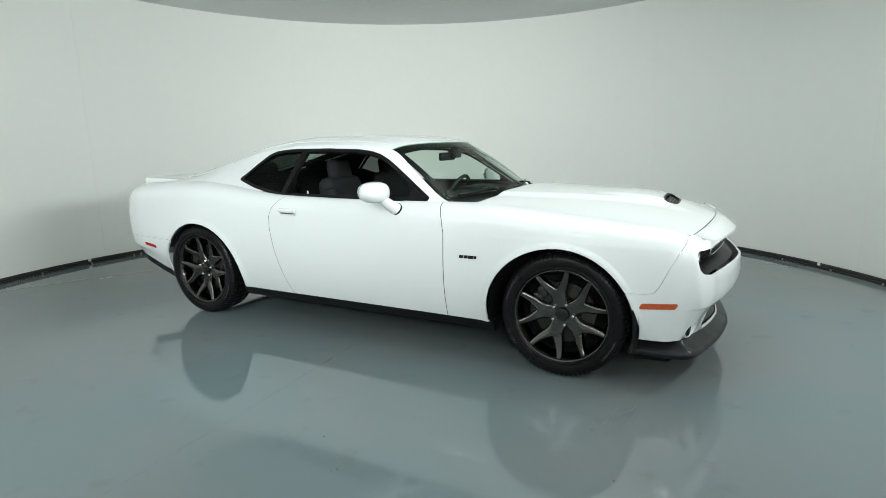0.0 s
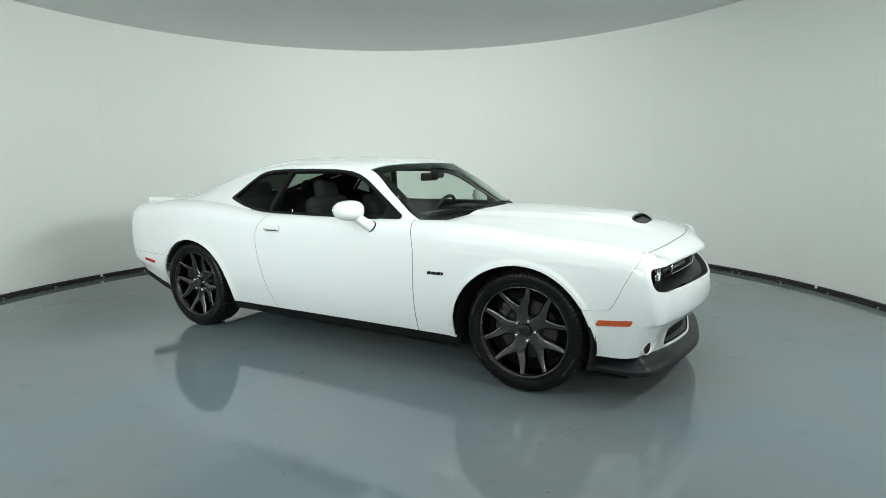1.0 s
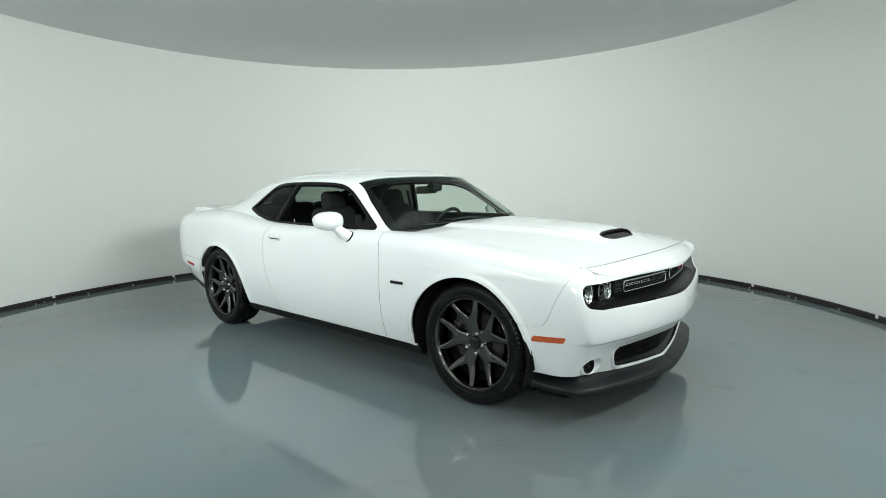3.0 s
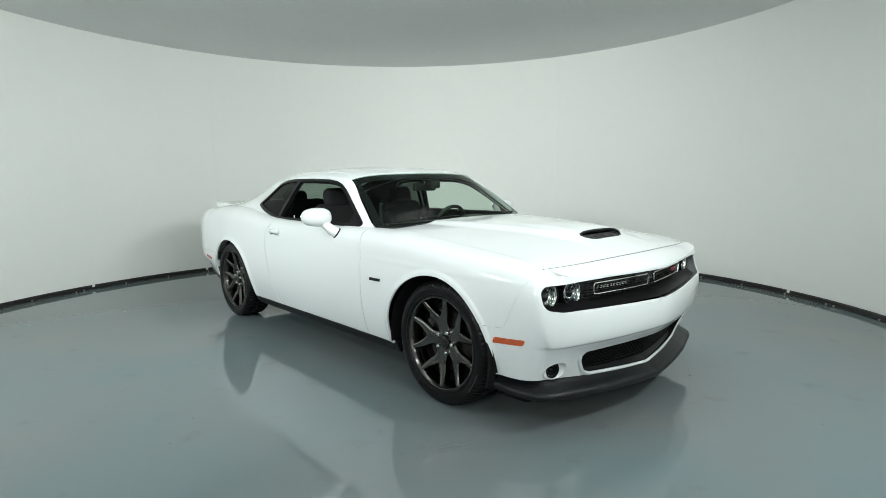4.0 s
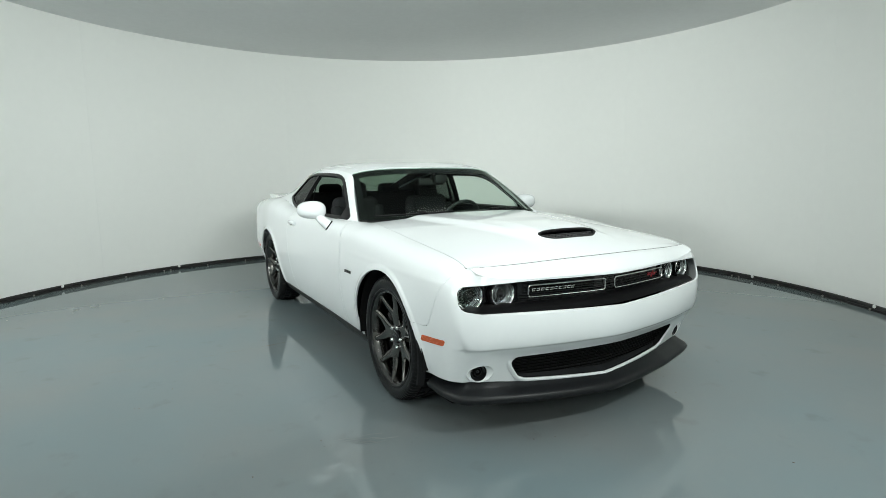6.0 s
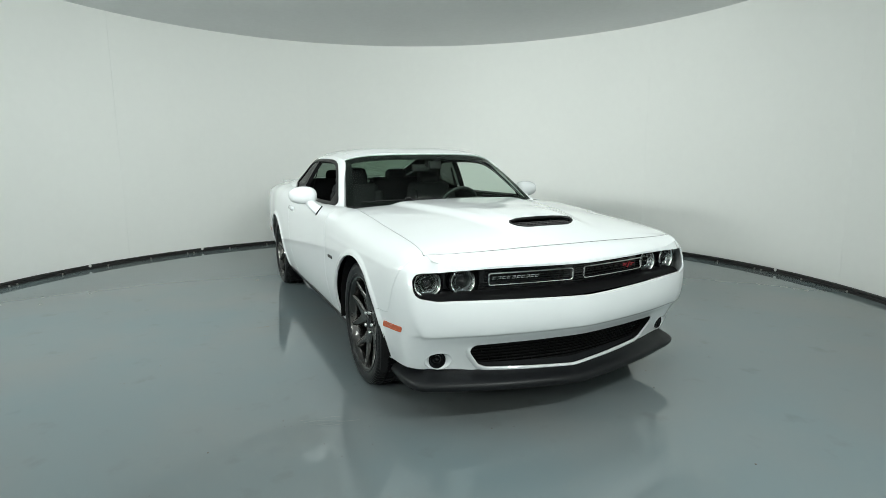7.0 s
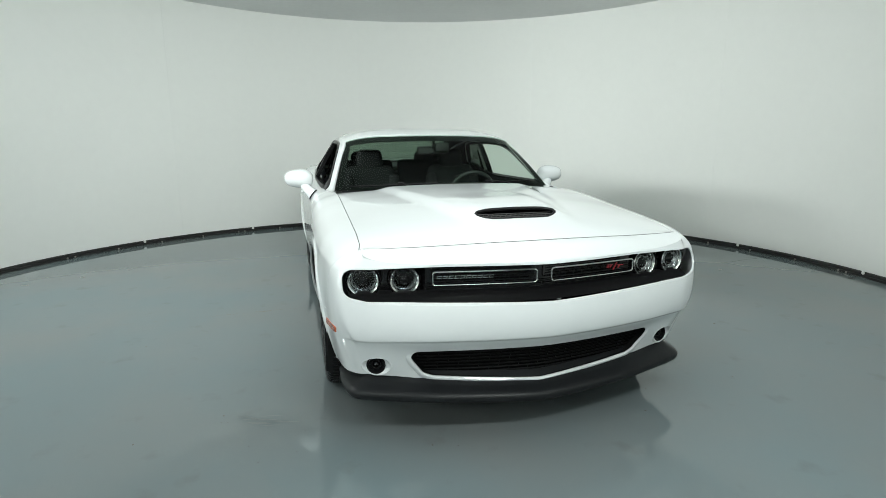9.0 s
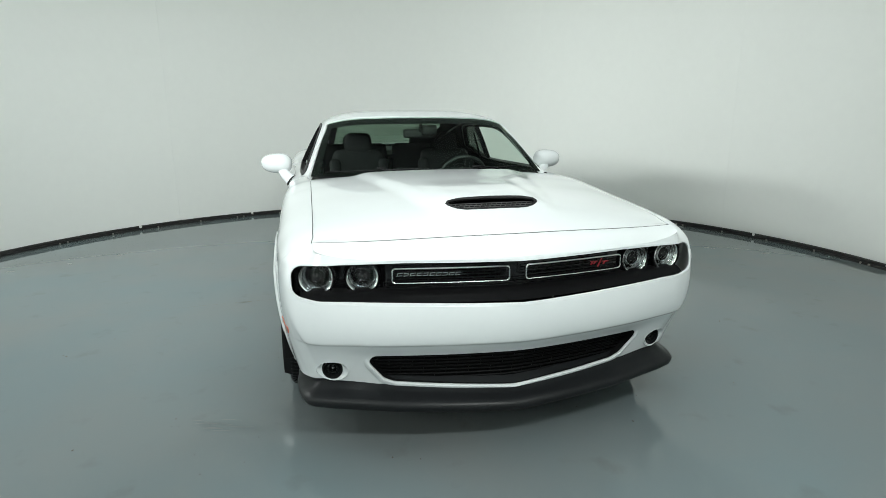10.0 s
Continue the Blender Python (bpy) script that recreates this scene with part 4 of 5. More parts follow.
def nose_x(y, z):
    """The outer sheet's x at (y, z) on the nose."""
    a = np.clip(np.abs(np.asarray(y, float)), 0, TABLE_Y[-1] - 1e-6) / TABLE_Y[1]
    b = (np.clip(np.asarray(z, float), TABLE_Z[0], TABLE_Z[-1] - 1e-6) - TABLE_Z[0]) / (TABLE_Z[1] - TABLE_Z[0])
    i, j = np.floor(a).astype(int), np.floor(b).astype(int)
    f, g = a - i, b - j
    return (TABLE_X[i, j] * (1 - f) * (1 - g) + TABLE_X[i + 1, j] * f * (1 - g) + TABLE_X[i, j + 1] * (1 - f) * g + TABLE_X[i + 1, j + 1] * f * g)


def outline(points, grow, gap=0.012):
    """Places along a polygon that is grown by rounding, evenly spaced."""
    p = [Vector(q) for q in points]
    n = len(p)
    if sum(p[i].x * p[(i + 1) % n].y - p[(i + 1) % n].x * p[i].y for i in range(n)) < 0:
        p = p[::-1]
    way = []
    for i in range(n):
        a, b, c = p[i - 1], p[i], p[(i + 1) % n]
        d, e = (b - a).normalized(), (c - b).normalized()
        t0, t1 = math.atan2(-d.x, d.y), math.atan2(-e.x, e.y)
        turn = (t1 - t0 + math.pi) % math.tau - math.pi
        for k in range(5):
            t = t0 + turn * k / 4 if turn > 0 else t0 + turn / 2
            way.append(b + grow * Vector((math.cos(t), math.sin(t))))
    way = np.array([tuple(q) for q in way] + [tuple(way[0])])
    far = np.r_[0, np.cumsum(np.hypot(*np.diff(way, axis=0).T))]
    at = np.linspace(0, far[-1], int(far[-1] / gap), endpoint=False)
    return np.stack([np.interp(at, far, way[:, 0]), np.interp(at, far, way[:, 1])], 1)


def collar(rows):
    """A band of rings, each a list of as many places."""
    bm = bmesh.new()
    rings = [[bm.verts.new(tuple(map(float, q))) for q in row] for row in rows]
    for p, q in zip(rings, rings[1:]):
        for k in range(len(p)):
            bm.faces.new((p[k], p[(k + 1) % len(p)], q[(k + 1) % len(p)], q[k]))
    return bm


def sleeve(points, steps, fade=None):
    """A band round an opening in the nose: steps of (growth, depth behind the sheet); it lies flush above the height fade."""
    rows = []
    for grow, deep in steps:
        q = outline(points, grow)
        if rows:
            q = np.stack([np.interp(np.linspace(0, 1, len(rows[0]), endpoint=False), np.linspace(0, 1, len(q), endpoint=False), q[:, k], period=1) for k in (0, 1)], 1)
        if fade:
            flush = step(fade, fade + 0.04, q[:, 1])
            deep = deep * (1 - flush) + np.maximum(deep, 0.0015) * flush
        rows.append(np.stack([nose_x(q[:, 0], q[:, 1]) - deep, q[:, 0], q[:, 1]], 1))
    return collar(rows)


def face_x(y):
    a = np.abs(y)
    return 2.254 - 0.08 * (np.sqrt(a * a + 0.0009) - 0.03) - 0.125 * a * a


def bar_grid(bm, y0, y1, z0, z1, rows, cols, t, back, depth, stagger=True, plane=None):
    """A screen of level bars joined by short staggered uprights, bent to the nose."""
    plane = plane or face_x
    for r in range(rows + 1):
        z = z0 + (z1 - z0) * r / rows
        tube([(float(plane(y)) - back, y, z) for y in np.linspace(y0, y1, 13)], t, 4, bm=bm, flat=1.0)
        if r < rows:
            for c in range(cols + 1):
                y = y0 + (y1 - y0) * (c + (0.5 if stagger and r % 2 else 0)) / cols
                if y <= max(y0, y1) and y >= min(y0, y1):
                    x = float(plane(y)) - back
                    tube([(x, y, z), (x, y, z + (z1 - z0) / rows)], t * 0.9, 4, bm=bm)


grille = part("grille", patch(lambda y, z: np.stack([face_x(y) - 0.045 - 0.032 * step(0.50, 0.54, np.abs(y)), y, z], -1), np.linspace(-0.862, 0.862, 140), np.linspace(0.635, 0.79, 24), [lambda x, y, z: np.minimum(np.hypot(np.abs(y) - 0.599, z - 0.709) - 0.070, np.hypot(np.abs(y) - 0.775, z - 0.711) - 0.073)], flange=0.0, outward=lambda c: Vector((1, 0, 0.7))), GLOSS_BLACK, car, "gloss black grille with twin chrome-framed screens")


def shelf(y, w):
    z0, z1 = 0.662, 0.625 + 0.012 * np.abs(y)
    a = np.abs(y)
    front = np.interp(a, fine[:600, 1], fine[:600, 0]) - 0.066
    back = face_x(y) - 0.05
    return np.stack([back * (1 - w) + front * w, y, z0 * (1 - w) + z1 * w + 0.008 * np.sin(np.pi * w)], -1)


part("grille_shelf", patch(shelf, np.linspace(-0.84, 0.84, 60), np.linspace(0, 1, 8), flange=0.0, outward=lambda c: Vector((2.2, 0, 0.0))), BLACK_TRIM, grille)
for k in (-1, 1):
    loop = []
    y0, y1, z0, z1, r = 0.035, 0.490, 0.692, 0.750, 0.013
    for cy, cz, a0 in ((y1 - r, z1 - r, 0), (y0 + r, z1 - r, 90), (y0 + r, z0 + r, 180), (y1 - r, z0 + r, 270)):
        for a in range(a0, a0 + 91, 15):
            y, z = cy + r * math.cos(radians(a)), cz + r * math.sin(radians(a))
            loop.append((float(face_x(y)), k * y, z))
        if a0 in (0, 180):
            ys = np.linspace(y1 - r, y0 + r, 12)[1:-1] if a0 == 0 else np.linspace(y0 + r, y1 - r, 12)[1:-1]
            loop += [(float(face_x(y)), k * y, z1 if a0 == 0 else z0) for y in ys]
    part("chrome_frame", tube(loop, 0.0036, 8, closed=True), CHROME, grille, "chrome grille frame")
    bm = bmesh.new()
    bar_grid(bm, k * 0.045, k * 0.482, 0.698, 0.744, 4, 10, 0.0022, 0.012, 0.01)
    part("screen", bm, MESH, grille)
bm = bmesh.new()
bar_grid(bm, -0.52, 0.52, 0.672, 0.688, 1, 14, 0.0025, 0.030, 0.01)
part("screen", bm, MESH, grille)
part("lip", sleeve(GRILLE, [(0.060, 0.004), (0.055, -0.0005), (0.049, -0.0005), (0.0445, 0.004), (0.0435, 0.012)]), PAINT, bumper, "rounded white rim of the grille opening")
# the badges stand as plain slanted bars
def slanted(bm, y, z, w, h, x, deep=0.005, lean=0.22):
    """A bar leaning towards +y, on the grille's face."""
    v = [bm.verts.new((x + dx, y + sy * w / 2 + lean * sz * h / 2, z + sz * h / 2)) for dx in (0, deep) for sy, sz in ((-1, -1), (1, -1), (1, 1), (-1, 1))]
    for f in ((3, 2, 1, 0), (4, 5, 6, 7), (0, 1, 5, 4), (1, 2, 6, 5), (2, 3, 7, 6), (3, 0, 4, 7)):
        bm.faces.new([v[k] for k in f])


bm = bmesh.new()
for i in range(10):
    y = -0.462 + 0.0248 * i
    x = float(face_x(y)) - 0.004
    slanted(bm, y + 0.002, 0.7322, 0.0205, 0.0024, x)
    slanted(bm, y - 0.002, 0.7222, 0.0205, 0.0024, x)
    slanted(bm, y + (0.008 if i % 3 == 1 else -0.008), 0.7270, 0.0030, 0.0090, x)
part("badge", bm, CHROME, grille, "row of small slanted chrome bars")
bm = bmesh.new()
for y, z, w, h in ((0.352, 0.7335, 0.030, 0.0032), (0.341, 0.7260, 0.0055, 0.010), (0.356, 0.7265, 0.0045, 0.010), (0.382, 0.7260, 0.0040, 0.034), (0.411, 0.7290, 0.028, 0.0032), (0.404, 0.7215, 0.0050, 0.010)):
    slanted(bm, y, z, w, h, float(face_x(y)) - 0.003, 0.006, 0.5)
part("badge", bm, RED_TRIM, grille, "small slanted red enamel bars")


def headlamp(x, y, z, yaw, r):
    bowl = part("headlight", lathe([(0.0, 0.060), (r * 0.45, 0.058), (r * 0.52, 0.050), (r * 0.62, 0.030), (r * 0.74, 0.014), (r * 0.92, 0.006)], 48), REFLECTOR, car, "round headlight behind a clear lens")
    bowl.matrix_basis = pose(x, y, z, 0, 0, 90 + yaw)
    part("halo_ring", lathe([(r * 0.76, 0.012), (r * 0.78, 0.002), (r * 0.84, -0.007), (r * 0.93, -0.011), (r * 0.99, -0.007), (r, 0.006)], 48), CHROME, bowl, "bright halo ring")
    part("housing", lathe([(r, 0.004), (r * 1.06, -0.014), (r * 1.09, -0.012), (r * 1.12, 0.03)], 48), GLOSS_BLACK, bowl, "gloss black bezel")
    part("projector", lathe([(0.0, -0.004), (r * 0.18, -0.001), (r * 0.32, 0.008), (r * 0.40, 0.022), (r * 0.42, 0.048)], 32), GLOSS_BLACK, bowl, "dark projector lens")
    part("shroud", lathe([(r * 0.42, 0.010), (r * 0.47, 0.006), (r * 0.50, 0.012), (r * 0.50, 0.05)], 32), CHROME, bowl)
    glassy = part("lens", lathe([(0.0, -0.016), (r * 0.5, -0.0145), (r * 0.85, -0.010), (r * 0.97, -0.004)], 36), LENS, bowl)
    glassy.visible_shadow = False


for k in (-1, 1):
    headlamp(2.094, k * 0.775, 0.711, k * 9, 0.070)
    headlamp(2.120, k * 0.599, 0.709, k * 6, 0.067)

# lower intake
low_x = lambda y, z: nose_x(y, z) - 0.042
intake = part("lower_grille", patch(lambda y, z: np.stack([low_x(y, z) - 0.025, y, z], -1), np.linspace(-0.62, 0.62, 60), np.linspace(0.235, 0.43, 9), flange=0.0, outward=lambda c: Vector((1, 0, 0.4))), LINER, car, "black lower intake with a staggered screen")
bm = bmesh.new()
for r in range(9):
    z = 0.252 + 0.0182 * r
    ys = [y for y in np.linspace(-0.6, 0.6, 241) if intake_shape(y, z) < -0.004]
    for lo, hi in ((ys[0], min(0.0, ys[-1])), (max(0.0, ys[0]), ys[-1])) if r > 1 else ((min(ys), -min(map(abs, ys))), (min(map(abs, ys)), max(ys))):
        if hi - lo > 0.03:
            tube([(float(low_x(y, z)), y, z) for y in np.linspace(lo, hi, 15)], 0.0042, 6, bm=bm)
    for c in range(14):
        y = -0.60 + 0.0923 * (c + (0.5 if (r // 2) % 2 else 0))
        if intake_shape(y, z) < 0.0 and intake_shape(y, z + 0.0182) < 0.0:
            tube([(float(low_x(y, z)) - 0.003, y, z), (float(low_x(y, z + 0.0182)) - 0.003, y, z + 0.0182)], 0.0034, 4, bm=bm)
part("screen", bm, MESH, intake)
part("sleeve", sleeve(INTAKE, [(ROUND - 0.003, 0.003), (ROUND - 0.004, 0.006), (ROUND - 0.005, 0.075)]), LINER, intake)
part("lip", sleeve(INTAKE, [(ROUND + 0.026, 0.003), (ROUND + 0.020, -0.003), (ROUND + 0.013, -0.0072), (ROUND + 0.005, -0.0068), (ROUND, -0.002), (ROUND - 0.0015, 0.006)], 0.365), PAINT, bumper, "rounded white rim of the intake")

# fog lamps: a round black lamp in a shallow oval hollow
for k in (-1, 1):
    rows = []
    mid = Vector((float(nose_x(0.735, 0.327)), 0.737, 0.327))
    axis = Vector((math.cos(radians(14)), math.sin(radians(14)), 0))
    across = Vector((-axis.y, axis.x, 0))
    for t in (-0.08, 0.0, 0.15, 0.35, 0.6, 0.85, 1.0):
        row = []
        for i in range(48):
            c, n = math.cos(i * math.tau / 48), math.sin(i * math.tau / 48)
            y, z = 0.731 + 0.066 * c, 0.327 + 0.0482 * n
            rim = Vector((float(nose_x(y, z)) + 0.0012, y, z))
            seat_at = mid - axis * 0.020 + across * (0.0415 * c) + Vector((0, 0, 0.0415 * n))
            q = rim.lerp(seat_at, max(t, 0.0)) + axis * (-0.004 if t < 0 else 0.006 * math.sin(math.pi * min(1, 2 * t)) * (t < 0.5))
            row.append((q.x, k * q.y, q.z))
        rows.append(row)
    part("lamp_hollow", collar(rows), PAINT, bumper, "white oval hollow round the lamp")
    pocket = part("fog_lamp", lathe([(0.0425, 0.0), (0.0405, -0.003), (0.036, -0.002), (0.033, 0.006), (0.030, 0.020), (0.0, 0.024)], 40), BLACK_TRIM, car, "small round black fog lamp in the bumper")
    pocket.matrix_basis = pose(mid.x - 0.019 * axis.x, k * (mid.y - 0.019 * axis.y), mid.z, 0, 0, 90 + k * 14)
    part("bezel", lathe([(0.016, 0.012), (0.0175, 0.007), (0.0195, 0.007), (0.021, 0.014)], 28), STEEL, pocket)
    part("bulb", lathe([(0.0, 0.006), (0.006, 0.008), (0.012, 0.014), (0.015, 0.022)], 20), GLOSS_BLACK, pocket)
    part("lens", lathe([(0.0, -0.004), (0.018, -0.003), (0.035, 0.0)], 32), LENS, pocket).visible_shadow = False


def chin(s, v):
    """The splitter: a flat blade round the nose, v round its section."""
    a = np.abs(s)
    px, py = np.interp(a, arc_s, fine[:, 0]), np.interp(a, arc_s, fine[:, 1])
    out = np.interp(py, [0, 0.5, 0.80, 0.90], [0.058, 0.048, 0.066, 0.062])
    rise = np.interp(py, [0, 0.5, 0.80, 0.93], [0.0, 0.022, 0.034, 0.036])
    tip = step(1.86, 1.96, px)
    ins = np.interp(v, [0, 0.25, 0.40, 0.47, 0.55, 0.62, 1.0], [0.110, 0.055, 0.012, 0.0, 0.004, 0.020, 0.16])
    dz = np.interp(v, [0, 0.25, 0.40, 0.47, 0.55, 0.62, 1.0], [0.088, 0.043, 0.019, 0.006, -0.018, -0.026, -0.03])
    inset = out + ins + 0.008 * (1 - tip)
    nx, ny = facing(a, inset)
    return np.stack([px - nx * inset, np.where(s < 0, 1, -1) * (py - ny * inset), 0.174 + rise + dz], -1)


CHIN_S = s_at(1.84)
part("splitter", patch(chin, np.linspace(-CHIN_S, CHIN_S, 121), np.linspace(0, 1, 24), flange=0.0, outward=lambda c: Vector((1.6, 0, 0.2))), SPLITTER, car, "satin dark grey front splitter", 60)

# reflectors and badge on the flanks
def decal(name, shape, x0, x1, d, mat, label):
    bm = patch(proud_skin(d), np.linspace(s_at(x0), s_at(x1), 40), np.linspace(0.05, 0.75, 120), [lambda x, y, z: -shape(x, z)], flange=d + 0.004)
    return both_sides(name, bm, mat, car, label)


def proud_skin(d):
    def at(s, v):
        p = skin(s, v)
        q, r = skin(s + 1e-3, v), skin(s, v + 1e-3)
        n = np.cross(r - p, q - p)
        n /= np.linalg.norm(n, axis=1)[:, None] + 1e-12
        n *= np.where(n[:, 1] > 0, -1, 1)[:, None]
        return p + n * d
    return at


decal("side_marker", poly([(1.884, 0.470), (1.893, 0.488), (2.054, 0.497), (2.044, 0.480)], 0.007), 2.08, 1.83, 0.003, AMBER, "amber side reflector")
decal("side_marker", poly([(-2.140, 0.542), (-2.135, 0.528), (-2.005, 0.510), (-2.005, 0.524)], 0.006), -1.95, -2.2, 0.003, RED, "red side reflector")
for i, (x0, x1) in enumerate(((0.848, 0.875), (0.879, 0.903), (0.907, 0.941), (0.945, 0.959))):
    decal("badge", poly([(x0, 0.660), (x0 + 0.004, 0.678), (x1 + 0.004, 0.6785), (x1, 0.6605)], 0.0005), 1.0, 0.81, 0.003, BLACK_TRIM, "small slanted black badge bar")
    decal("badge_inlay", poly([(x0 + 0.006, 0.6685), (x0 + 0.0065, 0.6705), (x1 - 0.002, 0.6708), (x1 - 0.0025, 0.6688)], 0.0003), 1.0, 0.81, 0.0042, CHROME, "thin chrome inlay")

# door handles, with a recess and a black bar for the shade under the grip
for side, door in zip((-1, 1), DOORS):
    bm = rounded_box(-0.486, side * 0.957, 0.887, 0.150, 0.030, 0.030, 0.012, 3)
    handle = part("handle", bm, PAINT, door, "white door handle")
    bm = rounded_box(-0.490, side * 0.9455, 0.872, 0.145, 0.010, 0.034, 0.004, 2)
    part("handle_recess", bm, PAINT, door)
    bm = rounded_box(-0.488, side * 0.957, 0.8685, 0.120, 0.008, 0.004, 0.0015, 1)
    part("handle_shadow_gap", bm, GLOSS_BLACK, door)

# door mirrors
for side, door in zip((-1, 1), DOORS):
    bm = bmesh.new()
    bmesh.ops.create_uvsphere(bm, u_segments=36, v_segments=20, radius=1.0)
    for v in bm.verts:
        x, y, z = v.co
        e = 0.80
        x, y, z = (math.copysign(abs(c) ** e, c) for c in (x, y, z))
        out = (1 + y) / 2
        k = 1 - 0.16 * out
        v.co = Vector((0.285 + x * (0.092 if x > 0 else 0.060) - 0.02 * out, side * (0.996 + y * 0.102), 1.040 + z * 0.072 * k - 0.004 * (1 - out)))
    part("mirror", bm, PAINT, door, "white rounded door mirror on a stalk", 50)
    bm = tube([(0.395, side * 0.872, 0.905), (0.380, side * 0.908, 0.932), (0.352, side * 0.940, 0.965), (0.315, side * 0.970, 1.005)], lambda t: 0.050 - 0.020 * t, 18, flat=0.9)
    part("mirror_stalk", bm, PAINT, door)
    bm = tube([(0.396, side * 0.874, 0.905), (0.3830, side * 0.903, 0.928)], 0.0485, 18, flat=0.9)
    part("mirror_gasket", bm, BLACK_TRIM, door)
    bm = lathe([(0.0, 0.0), (0.085, 0.0), (0.088, 0.004), (0.0, 0.004)], 28)
    o = part("mirror_glass", bm, CHROME, door)
    o.matrix_basis = pose(0.222, side * 1.000, 1.040, 0, 0, 90) @ Matrix.Diagonal((0.95, 1, 0.62, 1))

# hood scoop screen
bm = patch(lambda x, y: np.stack([x, y, 0.946 - 0.42 * (x - 1.905)], -1), np.linspace(1.895, 1.985, 8), np.linspace(-0.215, 0.215, 30), flange=0.0)
scoop = part("hood_scoop", bm, LINER, car, "black screened hood scoop")
bm = bmesh.new()
for r in range(5):
    x = 1.912 + 0.015 * r
    z = 0.953 - 0.42 * (x - 1.905)
    half = 0.195 - 0.5 * (x - 1.912)
    tube([(x, y, z) for y in np.linspace(-half, half, 6)], 0.0016, 4, bm=bm)
    for c in range(17):
        y = -0.19 + 0.0237 * (c + (0.5 if r % 2 else 0))
        if abs(y) < half - 0.006 and r < 4:
            tube([(x, y, z), (x + 0.015, y, z - 0.00675)], 0.0014, 4, bm=bm)
part("screen", bm, material("scoop_screen_plastic", (0.06, 0.06, 0.06), 0.35, vary=0.1, scale=30), scoop)
loop = [(x, y, float(hood_z(np.array([x]), np.array([y]))[0]) - 0.006) for x, y in ((1.910, -0.198), (1.900, -0.15), (1.896, -0.10), (1.894, 0.0), (1.896, 0.10), (1.900, 0.15), (1.910, 0.198), (1.922, 0.207), (1.934, 0.202), (1.955, 0.175), (1.974, 0.14), (1.979, 0.10), (1.981, 0.0), (1.979, -0.10), (1.974, -0.14), (1.955, -0.175), (1.934, -0.202), (1.922, -0.207))]
part("scoop_rim", tube(loop, 0.0085, 8, closed=True), BLACK_TRIM, scoop)

# wipers
for y0, y1, pivot in ((-0.66, -0.10, -0.34), (-0.02, 0.60, 0.26)):
    def on_glass(y, b, lift):
        p = windshield(np.array([y / 0.76]), np.array([b]))[0]
        return (float(p[0]) + lift * 0.4, float(p[1]), float(p[2]) + lift)
    blade = part("wiper", tube([on_glass(y, 0.024 + 0.035 * (y - y0) / (y1 - y0), 0.014) for y in np.linspace(y0, y1, 14)], 0.006, 6), BLACK_TRIM, car, "black windshield wiper")
    bm = tube([on_glass(y1 - 0.10, -0.05, 0.016), on_glass(y1 - 0.22, 0.00, 0.034), on_glass(pivot, 0.06, 0.022)], lambda t: 0.011 - 0.004 * t, 8, flat=0.7)
    rounded_box(*on_glass(pivot, 0.06, 0.018), 0.03, 0.05, 0.014, 0.005, 2, bm)
    part("wiper_arm", bm, BLACK_TRIM, blade)

# ---- cabin ----
bm = patch(proud(roof, -0.022), np.linspace(0.20, -2.0, 80), np.linspace(-0.97, 0.97, 41), [lambda x, y, z: rear_glass(x, y) + 0.012], flange=0.0)
part("headliner", bm, LINING, car)
bm = patch(proud(cabin_side, -0.03), np.linspace(0.62, -1.9, 110), np.linspace(0.0, 1, 24), [lambda x, y, z: window_shape(x, z) + 0.010], flange=0.0)
both_sides("pillar_lining", bm, LINING, car)
bm = patch(lambda s, v: skin(s, v) * np.array([1, 0, 1]) + np.stack([0 * s, -(0.79 + 0.02 * np.sin(3 * v)), 0 * s], -1), side_s(0.85, -1.3, 40), np.linspace(0.1, 0.985, 16), flange=0.0)
both_sides("door_lining", bm, VINYL, car, "black door lining")
bm = rounded_box(0.60, 0, 0.90, 0.60, 1.56, 0.13, 0.045, 3)
rounded_box(0.42, 0.355, 0.935, 0.26, 0.42, 0.10, 0.045, 3, bm)
rounded_box(0.33, 0, 0.74, 0.14, 0.34, 0.34, 0.03, 2, bm)
part("dashboard", bm, VINYL, car, "black vinyl dashboard")
bm = bmesh.new()
rounded_box(-0.2, 0, 0.30, 2.2, 1.5, 0.06, 0.01, 1, bm)
rounded_box(-0.35, 0, 0.45, 1.0, 0.22, 0.26, 0.04, 2, bm)
rounded_box(-1.62, 0, 0.985, 0.75, 1.35, 0.04, 0.012, 2, bm)
rounded_box(0.98, 0, 0.62, 0.04, 1.5, 0.6, 0.01, 1, bm)
part("cabin_floor", bm, VINYL, car)


def seat(x, y, front=True):
    bm = rounded_box(x + 0.26, y, 0.50, 0.52, 0.50, 0.18, 0.06, 3)
    cushion = part("seat", bm, CLOTH, car, "charcoal cloth bucket seat")
    bm = bmesh.new()
    rounded_box(0, 0, 0.29, 0.16, 0.48, 0.60, 0.07, 4, bm, 0.90)
    rounded_box(0.045, 0.20, 0.26, 0.12, 0.09, 0.48, 0.035, 3, bm)
    rounded_box(0.045, -0.20, 0.26, 0.12, 0.09, 0.48, 0.035, 3, bm)
    back = part("backrest", bm, CLOTH, cushion)
    back.matrix_basis = pose(x - 0.02, y, 0.52, 0, -14, 0)
    bm = rounded_box(0.0, 0, 0.640, 0.11, 0.235, 0.17, 0.05, 4, taper=0.92)
    rest = part("headrest", bm, CLOTH, cushion)
    rest.matrix_basis = pose(x - 0.02, y, 0.52, 0, -12, 0)


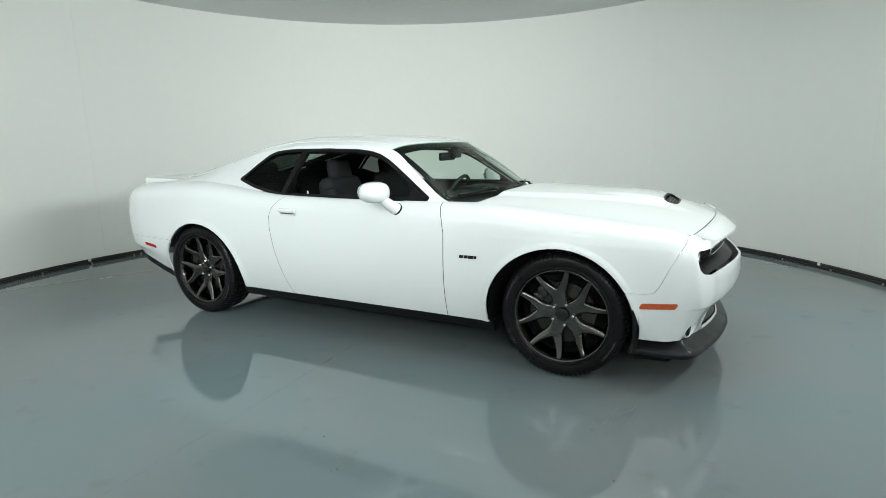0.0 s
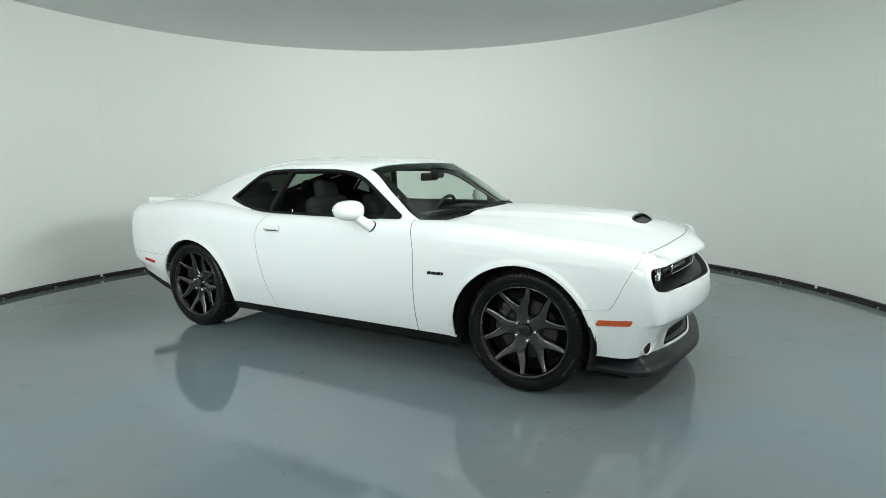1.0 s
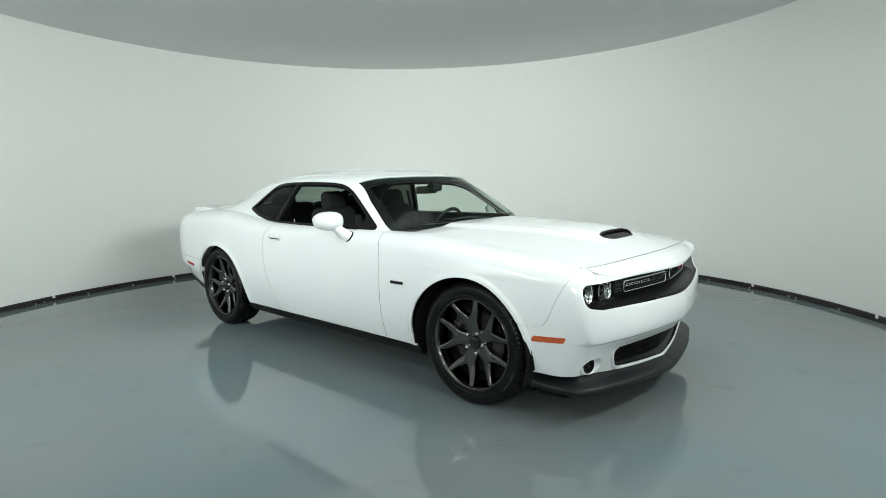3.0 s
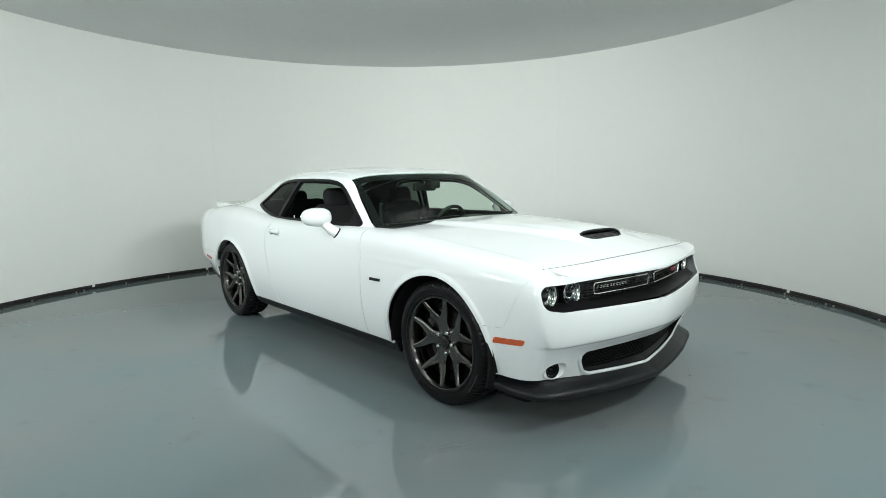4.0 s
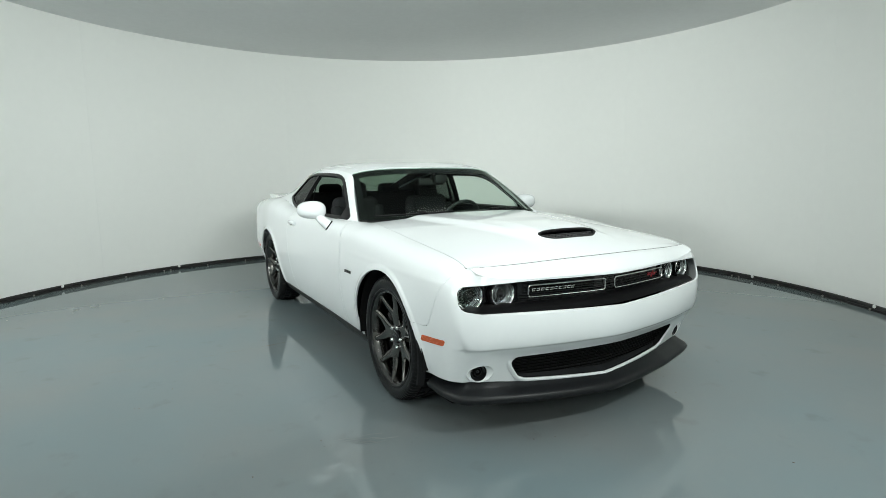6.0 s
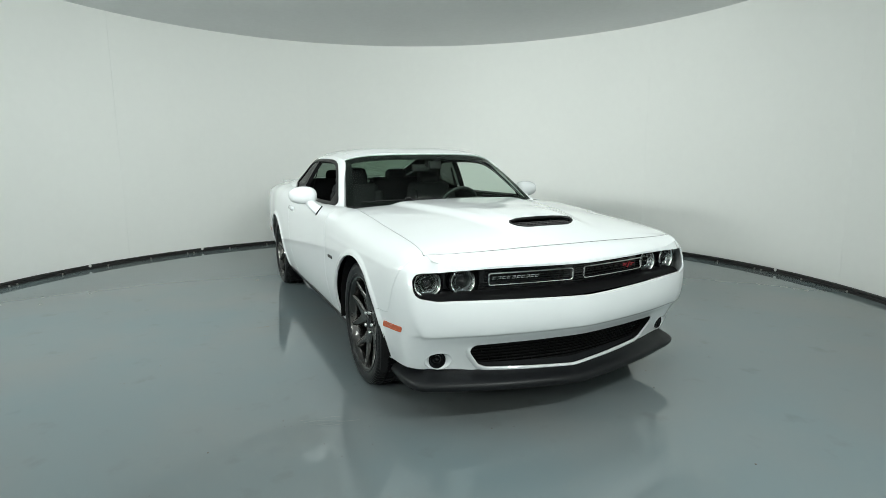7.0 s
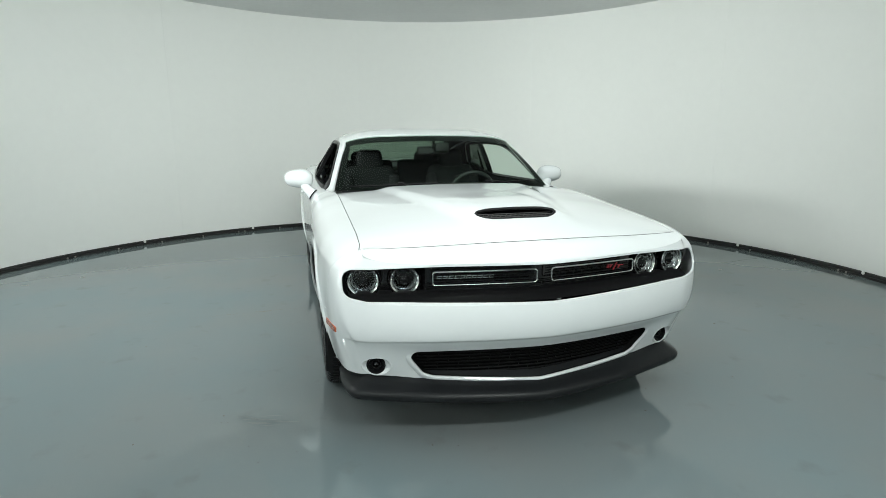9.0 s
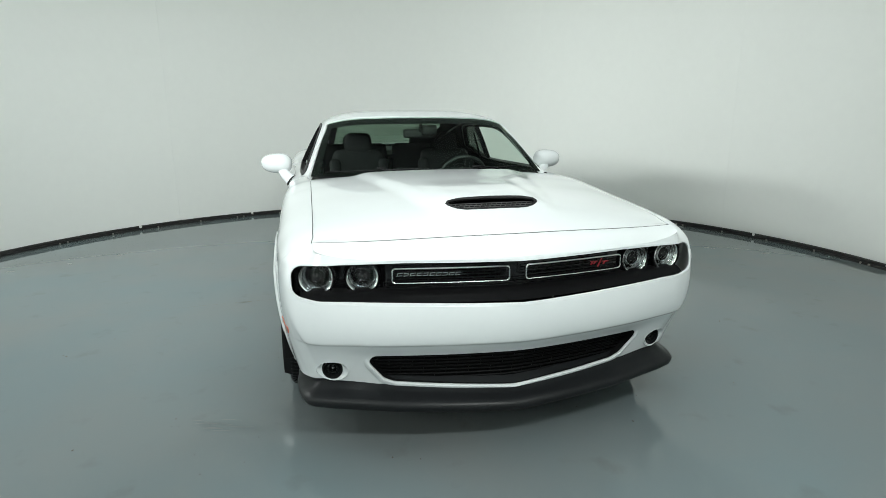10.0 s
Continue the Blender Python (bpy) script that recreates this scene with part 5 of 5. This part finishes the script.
seat(-0.31, -0.375)
seat(-0.34, 0.375)
bm = rounded_box(-1.02, 0, 0.52, 0.48, 1.25, 0.16, 0.06, 3)
for y in (-0.34, 0.34):
    rounded_box(-1.27, y, 0.83, 0.16, 0.62, 0.57, 0.05, 3, bm)
bench = part("rear_seat", bm, CLOTH, car, "charcoal cloth rear bench")
for y in (-0.33, 0.33):
    part("headrest", rounded_box(-1.285, y, 1.135, 0.11, 0.25, 0.13, 0.045, 4, taper=0.92), CLOTH, bench)

# steering wheel
wheel_rim = lathe([(0.180 + 0.015 * math.cos(a), 0.015 * math.sin(a)) for a in [k * math.tau / 10 for k in range(11)]], 48)
steering = part("steering_wheel", wheel_rim, LEATHER, car, "black three-spoke steering wheel")
steering.matrix_basis = pose(0.215, 0.345, 0.895, 0, 0, -90) @ pose(0, 0, 0, -24, 0, 0)
bm = rounded_box(0, 0, 0, 0.15, 0.05, 0.13, 0.03, 3)
for a in (0, 180, 270):
    p, q = polar(0.05, a), polar(0.178, a)
    tube([(p[0], 0, p[1]), (q[0], 0, q[1])], 0.022, 8, bm=bm, flat=0.5)
part("spoke_hub", bm, VINYL, steering)

# inside mirror with its sensor pod
bm = rounded_box(0.30, 0.0, 1.232, 0.035, 0.235, 0.062, 0.014, 3)
inside = part("rear_view_mirror", bm, VINYL, car, "black inside mirror")
bm = rounded_box(0.345, 0.06, 1.255, 0.06, 0.11, 0.07, 0.015, 2)
tube([(0.31, 0, 1.25), (0.36, 0, 1.318)], 0.012, 8, bm=bm)
part("sensor_pod", bm, VINYL, inside)
for k in (-1, 1):
    part("sun_visor", rounded_box(0.10, k * 0.33, 1.322, 0.16, 0.36, 0.012, 0.005, 2), LINING, car)
    bm = tube([(-0.62, k * 0.76, 0.98), (-0.60, k * 0.72, 1.08), (-0.60, k * 0.68, 1.22)], 0.018, 6, flat=0.2)
    part("seat_belt", bm, CLOTH, car)
part("lock_pin", lathe([(0.0, 0.0), (0.004, 0.0), (0.004, 0.02), (0.0, 0.02)], 8), WALL, car).matrix_basis = pose(-0.42, -0.80, 0.995, 90, 0, 0)
